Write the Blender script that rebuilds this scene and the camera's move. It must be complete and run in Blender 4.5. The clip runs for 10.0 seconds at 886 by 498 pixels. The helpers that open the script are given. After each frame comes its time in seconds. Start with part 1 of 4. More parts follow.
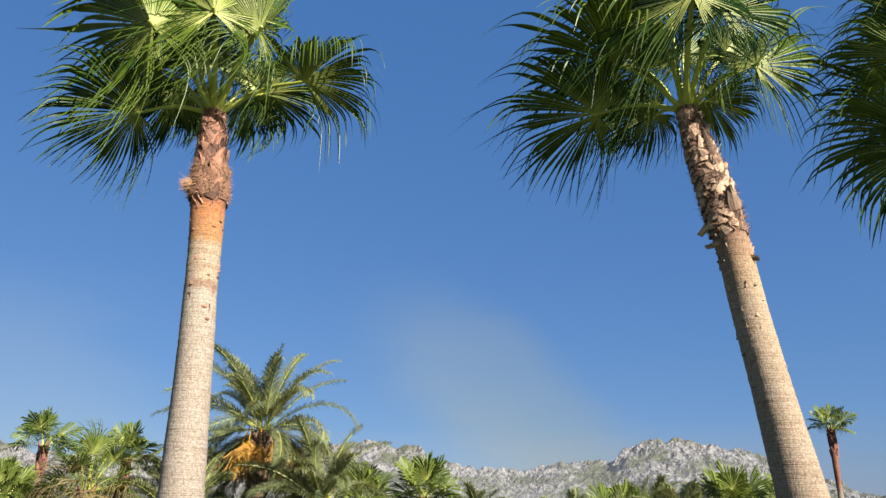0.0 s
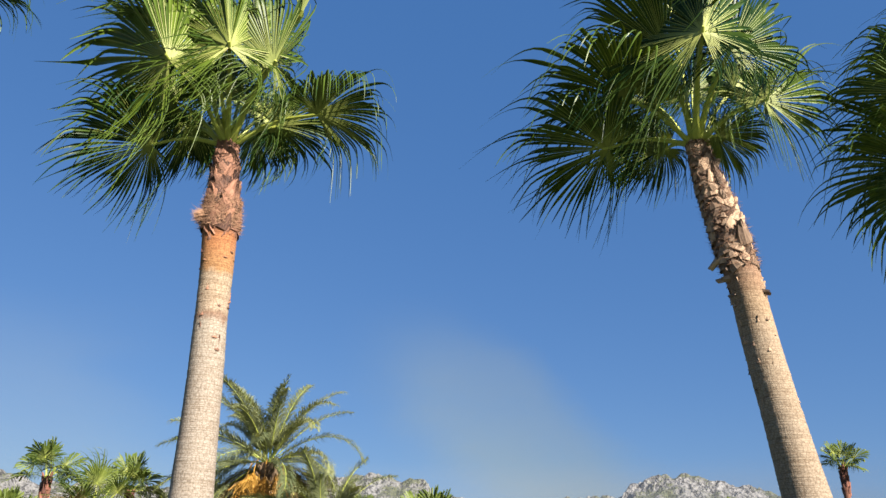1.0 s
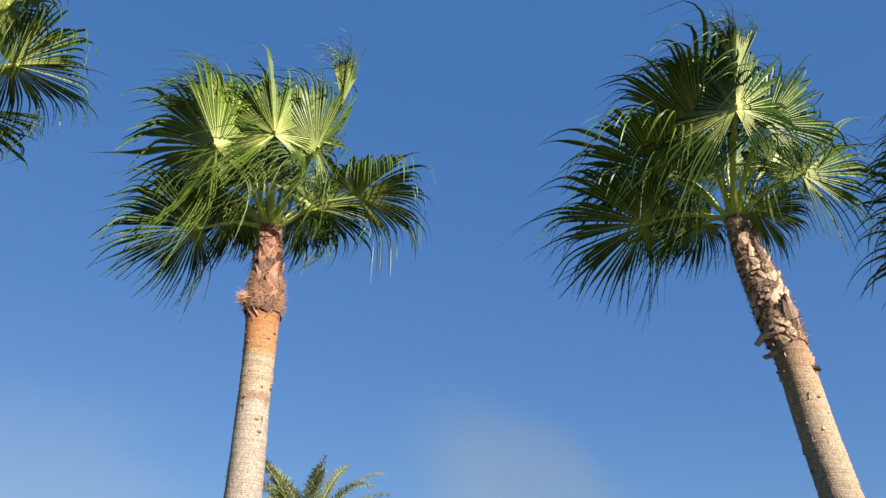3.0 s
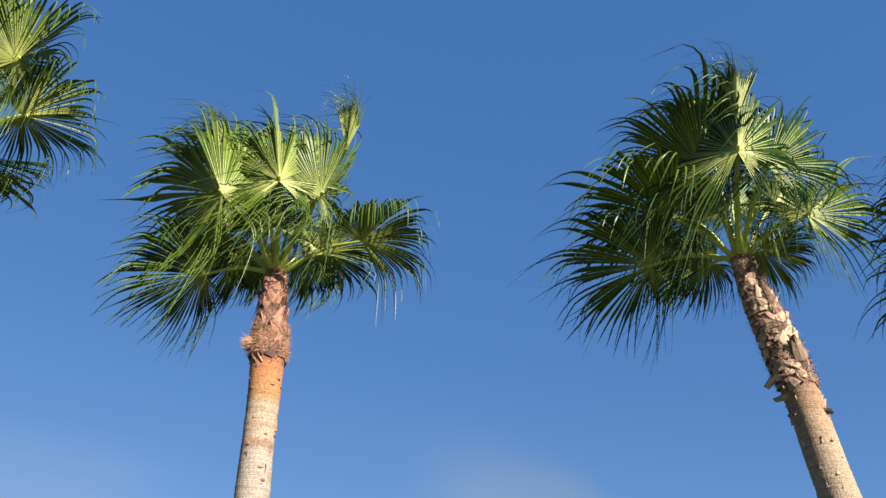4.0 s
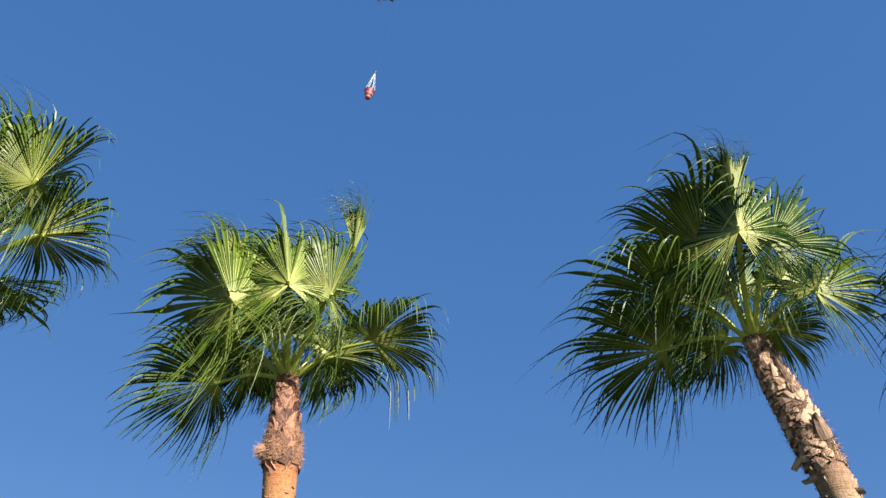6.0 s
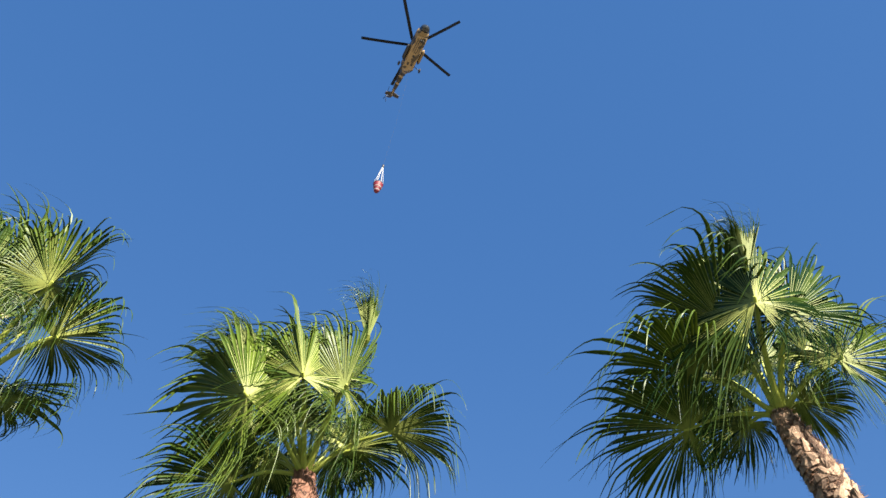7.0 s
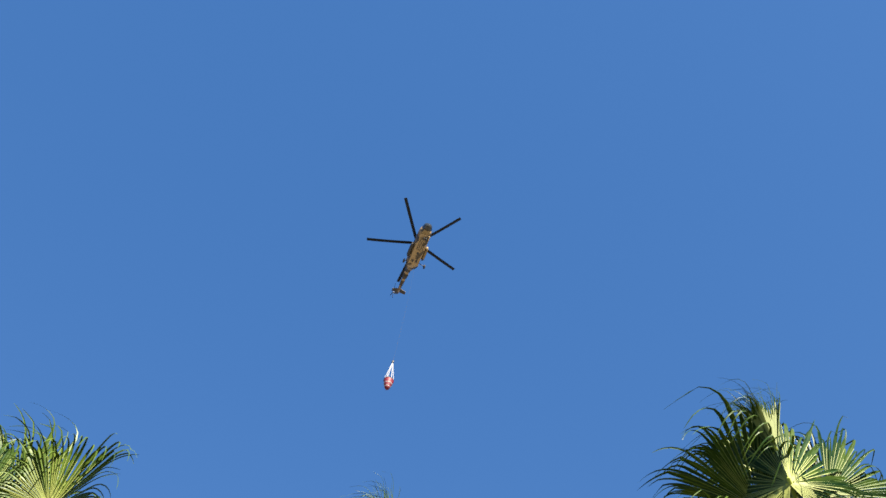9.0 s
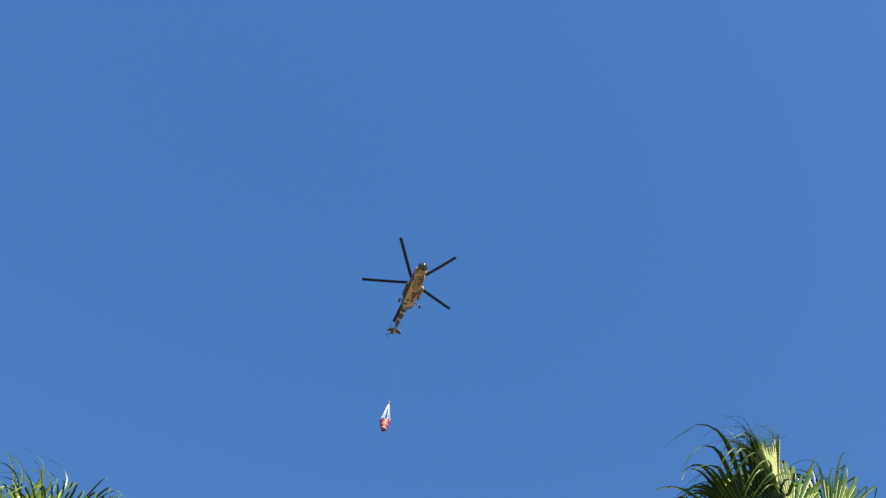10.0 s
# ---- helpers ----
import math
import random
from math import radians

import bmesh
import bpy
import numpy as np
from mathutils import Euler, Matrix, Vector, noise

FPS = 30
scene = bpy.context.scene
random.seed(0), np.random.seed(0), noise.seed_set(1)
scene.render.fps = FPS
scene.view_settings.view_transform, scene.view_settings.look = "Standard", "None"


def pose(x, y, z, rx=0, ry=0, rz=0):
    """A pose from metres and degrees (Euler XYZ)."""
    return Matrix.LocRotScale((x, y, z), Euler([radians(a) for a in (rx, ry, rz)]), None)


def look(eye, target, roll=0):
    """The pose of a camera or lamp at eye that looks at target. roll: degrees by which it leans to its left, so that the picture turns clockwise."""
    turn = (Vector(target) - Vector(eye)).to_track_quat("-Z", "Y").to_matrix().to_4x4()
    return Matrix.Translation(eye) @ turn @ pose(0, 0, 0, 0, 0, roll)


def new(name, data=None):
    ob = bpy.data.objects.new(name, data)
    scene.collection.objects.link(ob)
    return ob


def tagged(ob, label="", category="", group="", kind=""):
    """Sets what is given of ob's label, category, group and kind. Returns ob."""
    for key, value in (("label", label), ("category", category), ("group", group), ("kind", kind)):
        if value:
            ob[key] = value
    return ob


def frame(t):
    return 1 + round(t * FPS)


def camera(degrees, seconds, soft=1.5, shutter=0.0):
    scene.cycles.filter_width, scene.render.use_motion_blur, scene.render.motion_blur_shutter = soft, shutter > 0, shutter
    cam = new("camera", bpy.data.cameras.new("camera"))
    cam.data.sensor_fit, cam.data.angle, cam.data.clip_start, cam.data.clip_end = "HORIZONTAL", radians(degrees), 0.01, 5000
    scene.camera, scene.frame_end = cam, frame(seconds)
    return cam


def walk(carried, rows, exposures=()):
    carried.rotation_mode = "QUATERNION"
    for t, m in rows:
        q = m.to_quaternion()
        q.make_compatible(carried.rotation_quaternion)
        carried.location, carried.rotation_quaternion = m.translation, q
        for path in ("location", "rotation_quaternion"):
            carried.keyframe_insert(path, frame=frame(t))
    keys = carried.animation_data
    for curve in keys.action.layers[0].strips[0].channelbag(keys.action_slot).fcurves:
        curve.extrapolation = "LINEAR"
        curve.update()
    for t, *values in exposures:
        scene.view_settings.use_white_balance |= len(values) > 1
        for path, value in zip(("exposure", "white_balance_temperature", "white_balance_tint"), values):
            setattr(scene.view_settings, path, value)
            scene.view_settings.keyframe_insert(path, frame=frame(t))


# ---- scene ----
cam = camera(61.04, 10.0, soft=1.5, shutter=0.0)
walk(cam, [
    (0, pose(0.000, 0.000, 1.600, 110.00, -0.00, -0.00)),
    (0.5, pose(-0.001, -0.009, 1.593, 111.07, -0.30, -0.00)),
    (1, pose(-0.041, -0.014, 1.604, 112.39, -0.52, 0.30)),
    (1.5, pose(-0.072, -0.036, 1.627, 113.68, -0.54, 0.90)),
    (2, pose(-0.113, -0.064, 1.631, 115.03, -0.55, 1.57)),
    (2.5, pose(-0.121, -0.079, 1.602, 116.58, -0.72, 2.31)),
    (4, pose(-0.049, -0.080, 1.645, 121.18, -0.71, 3.89)),
    (4.5, pose(-0.025, -0.075, 1.646, 122.89, -0.55, 4.34)),
    (5, pose(-0.012, -0.082, 1.622, 124.62, -0.10, 4.84)),
    (6.5, pose(-0.017, -0.069, 1.515, 132.26, 1.95, 7.43)),
    (7, pose(-0.024, -0.039, 1.517, 135.96, 2.50, 8.72)),
    (7.5, pose(-0.036, -0.063, 1.509, 139.74, 2.90, 9.88)),
    (8, pose(-0.037, -0.082, 1.525, 143.56, 3.29, 10.73)),
    (8.5, pose(-0.020, -0.051, 1.548, 147.48, 3.80, 11.51)),
    (9, pose(-0.014, -0.046, 1.532, 150.72, 4.02, 11.92)),
    (9.5, pose(-0.010, -0.036, 1.550, 152.76, 4.30, 12.25)),
    (10, pose(-0.007, -0.033, 1.534, 153.74, 4.59, 12.25)),
], exposures=[(0.0, 1.78), (2.5, 1.81), (5.0, 1.86), (6.5, 1.94), (8.0, 2.11), (9.0, 2.07), (10.0, 2.05)])

# ---- light ----
SUN_SIDE, SUN_HEIGHT = 43.0, 28.0
SUN_DIR = Vector((math.sin(radians(SUN_SIDE)) * math.cos(radians(SUN_HEIGHT)), -math.cos(radians(SUN_SIDE)) * math.cos(radians(SUN_HEIGHT)), math.sin(radians(SUN_HEIGHT))))
world = bpy.data.worlds.new("sky")
scene.world = world
world.use_nodes = True
wn = world.node_tree.nodes
sky = wn.new("ShaderNodeTexSky")
sky.sky_type, sky.sun_disc = "NISHITA", False
sky.sun_elevation = radians(SUN_HEIGHT)
sky.sun_rotation = math.atan2(SUN_DIR.x, SUN_DIR.y)
sky.air_density, sky.dust_density, sky.ozone_density = 1.0, 0.3, 3.0
wn["Background"].inputs["Strength"].default_value = 0.0385
even = wn.new("ShaderNodeMix")
even.data_type = "RGBA"
even.inputs[0].default_value = 0.64
even.inputs[7].default_value = (0.365, 1.41, 3.98, 1)
world.node_tree.links.new(sky.outputs[0], even.inputs[6])
world.node_tree.links.new(even.outputs[2], wn["Background"].inputs[0])
sun = new("sun", bpy.data.lights.new("sun", "SUN"))
sun.data.energy, sun.data.angle, sun.data.color = 5.0, radians(0.5), (1.0, 0.92, 0.79)
sun.matrix_world = look(SUN_DIR * 50, (0, 0, 0))


# ---- materials ----
def graph(name):
    m = bpy.data.materials.new(name)
    m.use_nodes = True
    t = m.node_tree
    return m, t, t.nodes["Principled BSDF"]


def node(t, kind, **inputs):
    n = t.nodes.new(kind)
    for key, value in inputs.items():
        n.inputs[key.replace("_", " ")].default_value = value
    return n


def ramp(t, source, *stops):
    r = t.nodes.new("ShaderNodeValToRGB")
    while len(r.color_ramp.elements) < len(stops):
        r.color_ramp.elements.new(0.5)
    for e, (at, colour) in zip(r.color_ramp.elements, stops):
        e.position, e.color = at, (*colour, 1)
    t.links.new(source, r.inputs[0])
    return r


def mix(t, factor, a, b, mode="MIX"):
    m = t.nodes.new("ShaderNodeMix")
    m.data_type, m.blend_type = "RGBA", mode
    for value, socket in ((factor, m.inputs[0]), (a, m.inputs[6]), (b, m.inputs[7])):
        if isinstance(value, (int, float)):
            socket.default_value = value
        elif isinstance(value, tuple):
            socket.default_value = (*value, 1)
        else:
            t.links.new(value, socket)
    return m.outputs[2]


def sums(t, op, a, b=0.0, c=0.0):
    m = t.nodes.new("ShaderNodeMath")
    m.operation = op
    for value, socket in zip((a, b, c), m.inputs):
        if isinstance(value, (int, float)):
            socket.default_value = value
        else:
            t.links.new(value, socket)
    return m.outputs[0]


def coords(t):
    return t.nodes.new("ShaderNodeTexCoord").outputs["Object"]


def noise_tex(t, where, scale, detail=4.0, stretch=None):
    n = node(t, "ShaderNodeTexNoise", Scale=scale, Detail=detail)
    if stretch:
        mp = t.nodes.new("ShaderNodeMapping")
        mp.inputs["Scale"].default_value = stretch
        t.links.new(where, mp.inputs[0])
        where = mp.outputs[0]
    t.links.new(where, n.inputs["Vector"])
    return n.outputs[0]


def noise_rgb(t, where, scale):
    n = node(t, "ShaderNodeTexNoise", Scale=scale, Detail=3.0)
    t.links.new(where, n.inputs["Vector"])
    return n.outputs["Color"]


def bumped(t, bsdf, height, strength, distance):
    b = node(t, "ShaderNodeBump", Strength=strength, Distance=distance)
    t.links.new(height, b.inputs["Height"])
    t.links.new(b.outputs[0], bsdf.inputs["Normal"])


def leaf_material(name, dark, light, pale=None, pale_reach=0.3, through_light=0.3, rough=0.42):
    m, t, p = graph(name)
    geo = t.nodes.new("ShaderNodeNewGeometry")
    info = t.nodes.new("ShaderNodeObjectInfo")
    where = coords(t)
    grain = noise_tex(t, where, 9.0, 3.0)
    both = sums(t, "ADD", sums(t, "MULTIPLY", geo.outputs["Random Per Island"], 0.3), sums(t, "MULTIPLY", info.outputs["Random"], 0.35))
    both = sums(t, "ADD", both, sums(t, "MULTIPLY", grain, 0.45))
    colour = ramp(t, both, (0.25, dark), (0.95, light)).outputs[0]
    if pale:
        far = t.nodes.new("ShaderNodeVectorMath")
        far.operation = "LENGTH"
        t.links.new(where, far.inputs[0])
        near = ramp(t, far.outputs["Value"], (0.02, (1, 1, 1)), (pale_reach, (0, 0, 0)))
        near.color_ramp.interpolation = "EASE"
        colour = mix(t, near.outputs[0], colour, pale)
    t.links.new(colour, p.inputs["Base Color"])
    p.inputs["Roughness"].default_value = rough
    p.inputs["Specular IOR Level"].default_value = 0.15
    tr = t.nodes.new("ShaderNodeBsdfTranslucent")
    t.links.new(mix(t, 0.55, colour, (light[0] * 2.2, light[1] * 2.0, light[2] * 0.8)), tr.inputs[0])
    ms = t.nodes.new("ShaderNodeMixShader")
    ms.inputs[0].default_value = through_light
    t.links.new(p.outputs[0], ms.inputs[1])
    t.links.new(tr.outputs[0], ms.inputs[2])
    t.links.new(ms.outputs[0], t.nodes["Material Output"].inputs[0])
    return m


def trunk_material(name, grey, bands):
    """bands: (height in metres, colour) from the foot up."""
    m, t, p = graph(name)
    where = coords(t)
    sep = t.nodes.new("ShaderNodeSeparateXYZ")
    t.links.new(where, sep.inputs[0])
    wobble = noise_tex(t, where, 7.0, 6.0)
    height = sums(t, "ADD", sep.outputs[2], sums(t, "MULTIPLY", sums(t, "SUBTRACT", wobble, 0.5), 0.22))
    height = sums(t, "DIVIDE", height, 7.0)
    zone = ramp(t, height, *[(h / 7.0, c) for h, c in bands]).outputs[0]
    fine = noise_tex(t, where, 70.0, 6.0, (1, 1, 0.3))
    rings = noise_tex(t, where, 4.0, 7.0, (0.8, 0.8, 24.0))
    blotch = noise_tex(t, where, 2.2, 4.0)
    c = mix(t, ramp(t, rings, (0.34, (1, 1, 1)), (0.52, (0, 0, 0))).outputs[0], zone, (0.74, 0.69, 0.63), "MULTIPLY")
    c = mix(t, ramp(t, fine, (0.36, (0.6, 0.6, 0.6)), (0.55, (0, 0, 0))).outputs[0], c, (0.6, 0.52, 0.45), "MULTIPLY")
    c = mix(t, ramp(t, blotch, (0.5, (0, 0, 0)), (0.75, (0.35, 0.35, 0.35))).outputs[0], c, grey)
    cell = t.nodes.new("ShaderNodeTexVoronoi")
    cell.feature = "DISTANCE_TO_EDGE"
    cell.inputs["Scale"].default_value = 1.0
    spread = t.nodes.new("ShaderNodeMapping")
    spread.inputs["Scale"].default_value = (26, 26, 48)
    bent = mix(t, 0.04, where, noise_rgb(t, where, 9.0), "ADD")
    t.links.new(bent, spread.inputs[0])
    t.links.new(spread.outputs[0], cell.inputs["Vector"])
    crack = ramp(t, cell.outputs["Distance"], (0.0, (0.8, 0.8, 0.8)), (0.12, (0, 0, 0))).outputs[0]
    c = mix(t, crack, c, (0.45, 0.4, 0.36), "MULTIPLY")
    t.links.new(mix(t, 1.0, c, (0.56, 0.553, 0.565), "MULTIPLY"), p.inputs["Base Color"])
    p.inputs["Roughness"].default_value = 0.9
    bumped(t, p, sums(t, "ADD", sums(t, "MULTIPLY", rings, 1.0), sums(t, "MULTIPLY", fine, 0.6)), 0.6, 0.012)
    return m


def rough_material(name, low, high, scale=12.0, rough=0.85, bump=0.4, stretch=None, metal=0.0, by_object=0.35, depth=0.01):
    m, t, p = graph(name)
    where = coords(t)
    info = t.nodes.new("ShaderNodeObjectInfo")
    grain = sums(t, "ADD", sums(t, "MULTIPLY", noise_tex(t, where, scale, 6.0, stretch), 1.0 - by_object), sums(t, "MULTIPLY", info.outputs["Random"], by_object))
    t.links.new(ramp(t, grain, (0.25, low), (0.72, high)).outputs[0], p.inputs["Base Color"])
    p.inputs["Roughness"].default_value, p.inputs["Metallic"].default_value = rough, metal
    bumped(t, p, grain, bump, depth)
    return m


FAN = leaf_material("fan_leaf_green", (0.006, 0.026, 0.008), (0.092, 0.134, 0.016), (0.44, 0.37, 0.19), 0.11, 0.04, 0.38)
FAN_FAR = leaf_material("fan_leaf_young", (0.03, 0.055, 0.012), (0.15, 0.18, 0.036), (0.22, 0.24, 0.07), 0.25, 0.18)
PINNATE = leaf_material("date_leaf_grey_green", (0.05, 0.068, 0.033), (0.25, 0.262, 0.13), None, 0.3, 0.22, 0.5)
DRY = leaf_material("dry_leaf_straw", (0.11, 0.085, 0.038), (0.25, 0.2, 0.095), None, 0.3, 0.2, 0.7)
RIB = rough_material("pale_leaf_rib", (0.115, 0.145, 0.028), (0.25, 0.275, 0.062), 6.0, 0.65, 0.1)
PETIOLE = rough_material("petiole_green", (0.22, 0.26, 0.04), (0.38, 0.41, 0.08), 6.0, 0.4, 0.1)
BARK_TAN = trunk_material("ringed_bark_orange_band", (0.42, 0.36, 0.29), ((0.0, (0.38, 0.33, 0.275)), (3.3, (0.45, 0.39, 0.32)), (3.72, (0.47, 0.41, 0.33)), (3.76, (0.26, 0.13, 0.075)), (3.82, (0.5, 0.39, 0.28)), (4.2, (0.5, 0.39, 0.27)), (4.27, (0.5, 0.27, 0.11)), (4.6, (0.5, 0.2, 0.07)), (4.72, (0.2, 0.08, 0.04))))
BARK_PALE = trunk_material("ringed_bark_pale", (0.42, 0.35, 0.27), ((0.0, (0.36, 0.29, 0.22)), (3.2, (0.46, 0.36, 0.25)), (3.8, (0.47, 0.34, 0.21)), (4.2, (0.34, 0.18, 0.1)), (4.6, (0.2, 0.11, 0.07))))
BARK_YOUNG = trunk_material("young_palm_bark", (0.3, 0.2, 0.14), ((0.0, (0.4, 0.33, 0.26)), (2.5, (0.4, 0.31, 0.23)), (2.9, (0.3, 0.12, 0.07))))
BOOT = rough_material("leaf_base_brown", (0.05, 0.026, 0.016), (0.4, 0.27, 0.18), 16.0, 0.85, 0.5, (3, 3, 0.5), 0.0, 0.5)
BOOT_RED = rough_material("leaf_base_russet", (0.03, 0.011, 0.007), (0.25, 0.118, 0.074), 16.0, 0.85, 0.5, (3, 3, 0.5), 0.0, 0.5)
BOOT_YOUNG = rough_material("leaf_base_red_brown", (0.035, 0.011, 0.008), (0.2, 0.075, 0.05), 16.0, 0.85, 0.5, (3, 3, 0.5), 0.0, 0.5)
FIBRE = rough_material("palm_fibre", (0.075, 0.033, 0.018), (0.25, 0.14, 0.085), 20.0, 0.95, 0.2)
DATE_BARK = rough_material("date_palm_bark", (0.06, 0.038, 0.022), (0.19, 0.125, 0.075), 9.0, 0.95, 0.8)
FRUIT = rough_material("ripening_dates_orange", (0.22, 0.1, 0.012), (0.42, 0.23, 0.036), 25.0, 0.5, 0.2)


# ---- building helpers ----
def mesh(name, verts, faces, material, smooth=False):
    me = bpy.data.meshes.new(name)
    me.from_pydata([tuple(v) for v in verts], [], faces)
    me.materials.append(material)
    if smooth:
        me.polygons.foreach_set("use_smooth", [True] * len(me.polygons))
    me.update()
    return me


def part(name, data, parent, label="", at=None):
    ob = new(name, data)
    ob.parent = parent
    if at is not None:
        ob.matrix_basis = at if isinstance(at, Matrix) else Matrix.Translation(at)
    return tagged(ob, label)


def thing(name, at, label, category, group="", kind=""):
    ob = new(name)
    ob.empty_display_size = 0.2
    ob.matrix_basis = at
    return tagged(ob, label, category, group, kind)


def tube(points, radii, sides=8, flat=1.0, caps=True):
    """Vertices and faces of a round bar along points."""
    points = [Vector(p) for p in points]
    verts, faces = [], []
    side = None
    for i, p in enumerate(points):
        d = (points[min(i + 1, len(points) - 1)] - points[max(i - 1, 0)]).normalized()
        if side is None:
            side = d.cross(Vector((0.31, 0.12, 0.94)) if abs(d.z) < 0.9 else Vector((1, 0, 0))).normalized()
        side = (side - d * side.dot(d)).normalized()
        up = side.cross(d)
        r = radii[i] if hasattr(radii, "__len__") else radii
        for k in range(sides):
            a = 2 * math.pi * k / sides
            verts.append(p + side * (math.cos(a) * r) + up * (math.sin(a) * r * flat))
        if i:
            b = (i - 1) * sides
            faces += [(b + k, b + (k + 1) % sides, b + sides + (k + 1) % sides, b + sides + k) for k in range(sides)]
    if caps:
        faces += [tuple(reversed(range(sides))), tuple(range(len(verts) - sides, len(verts)))]
    return verts, faces


def merge(*pieces):
    verts, faces = [], []
    for v, f in pieces:
        b = len(verts)
        verts += list(v)
        faces += [tuple(i + b for i in q) for q in f]
    return verts, faces


def bend(points, n):
    """n + 1 points of a smooth line through a few."""
    points = [Vector(p) for p in points]
    ext = [2 * points[0] - points[1], *points, 2 * points[-1] - points[-2]]
    out = []
    for i in range(n + 1):
        s = i / n * (len(points) - 1)
        k = min(int(s), len(points) - 2)
        u = s - k
        a, b, c, d = ext[k:k + 4]
        out.append(0.5 * (2 * b + (c - a) * u + (2 * a - 5 * b + 4 * c - d) * u * u + (3 * b - a - 3 * c + d) * u ** 3))
    return out


# ---- fan palms ----
WIND = Vector((-0.95, 0.15, 0.15))


def fan_blade(rng, axis, up, size, spread=2.5, segs=82, steps=17, fold=0.5, droop=1.0, split=0.6, wind=1.0, tails=1.0, lop=0.0, ribs=None):
    """A pleated fan folded along its midrib, with free tips that bend over and hang; it springs from the origin."""
    a = Vector(axis).normalized()
    n = Vector(up)
    n = (n - a * n.dot(a)).normalized()
    b = a.cross(n)
    step_angle = 2 * spread / (segs - 1)
    seed_at = rng.uniform(0, 90)
    verts, faces = [], []
    for i in range(segs):
        th = -spread + step_angle * i
        th += 0.09 * noise.noise(Vector((th * 3.7, seed_at, 3.3)))
        ripple = 0.2 * noise.noise(Vector((th * 2.9, seed_at, 5.1))) + 0.1 * noise.noise(Vector((th * 8.3, seed_at, 9.1)))
        s, c = math.sin(th), math.cos(th)
        sign = 1.0 if s >= 0 else -1.0
        back = min(1.0, max(0.0, abs(th) - 1.15) / 0.95)
        f = fold * (1 - 0.75 * back)
        wing = b * (sign * math.cos(f)) + n * math.sin(f)
        d = (a * c + wing * abs(s) + n * ripple).normalized()
        t = (wing * (c * sign) - a * s).normalized()
        wave = noise.noise(Vector((th * 2.6, seed_at, 0.5)))
        length = size * (1.0 - 0.05 * back) * (1 + 0.2 * wave) * (1 + tails * rng.uniform(-0.16, 0.08))
        tear = max(0.0, noise.noise(Vector((th * 4.5, seed_at, 2.2))) - 0.25)
        length *= (1 + lop * s) * (1 - 0.35 * abs(lop) * max(0.0, c))
        cut = split * (1 - 0.9 * tear) * (1 + 0.16 * noise.noise(Vector((th * 3.1, seed_at, 7.5)))) * (1 - 0.55 * back) * rng.uniform(0.9, 1.08)
        limp = droop * 0.7 + 1.5 * back 
        limp *= (1 + 0.6 * wave) * rng.uniform(0.8, 1.2)
        tail = tails * rng.choice((3.0, 6.0, 9.0, 13.0)) * rng.uniform(0.7, 1.2) * (0.65 + 0.35 * droop) * (1 + 1.0 * back)
        thread = rng.random() < 0.16 * tails
        if thread:
            length *= rng.uniform(1.1, 1.1 + 0.35 * min(1.0, max(0.0, wind)))
        blow = wind * rng.uniform(0.25, 1.4)
        heavy = rng.uniform(0.55, 1.2) * (1 + 0.6 * back)
        if thread:
            heavy, blow = heavy * 0.6, blow * 1.5
        target = Vector((0, 0, -heavy)) + WIND * blow
        kink = rng.uniform(0.62, 0.92) if rng.random() < 0.7 * tails else 9
        twist = rng.uniform(-1.1, 1.1) * tails
        stray = rng.gauss(0, 0.9) * tails
        p = d * 0.012
        h = length / steps
        base = len(verts)
        half = math.tan(step_angle / 2)
        for k in range(steps + 1):
            u = k / steps
            side = (t - d * t.dot(d)).normalized()
            nl = side.cross(d)
            if nl.dot(n) < 0 and u < cut:
                nl = -nl
            if u <= cut:
                w, ridge = max(0.004, u * length * half * (1 - 0.22 * back)), 0.55
            else:
                v = (u - cut) / (1 - cut)
                w, ridge = cut * length * half * (1.0 - v) ** (1.5 if thread else 0.7) * (1 - 0.38 * min(1, v * 4)) * (1 - 0.22 * back) + 0.0011, 0.7
                side = (side + nl * twist * v).normalized()
            verts += [p - side * w, p + nl * (w * ridge), p + side * w]
            if ribs is not None and u <= cut:
                rw = 0.0034 * (1.15 - u)
                r0 = len(ribs[0])
                for spot in (-rw, rw):
                    ribs[0].append(p - side * w - nl * 0.004 + side * spot)
                if k:
                    ribs[1].append((r0 - 2, r0 - 1, r0 + 1, r0))
            if k:
                q = base + (k - 1) * 3
                faces += [(q, q + 1, q + 4, q + 3), (q + 1, q + 2, q + 5, q + 4)]
            rate = limp * (0.15 + 1.6 * u * u)
            if u > cut:
                rate += tail * min(1.0, (u - cut) / (1 - cut) * 3)
            bend_by = target * (rate * h / size) if u > cut * 0.8 else Vector((0, 0, -rate * h / size))
            if u > kink:
                bend_by += target * rng.uniform(0.5, 1.6)
                kink = 9
            d = (d + bend_by + side * (stray * max(0.0, u - cut) * h / size)).normalized()
            p = p + d * h
    return verts, faces


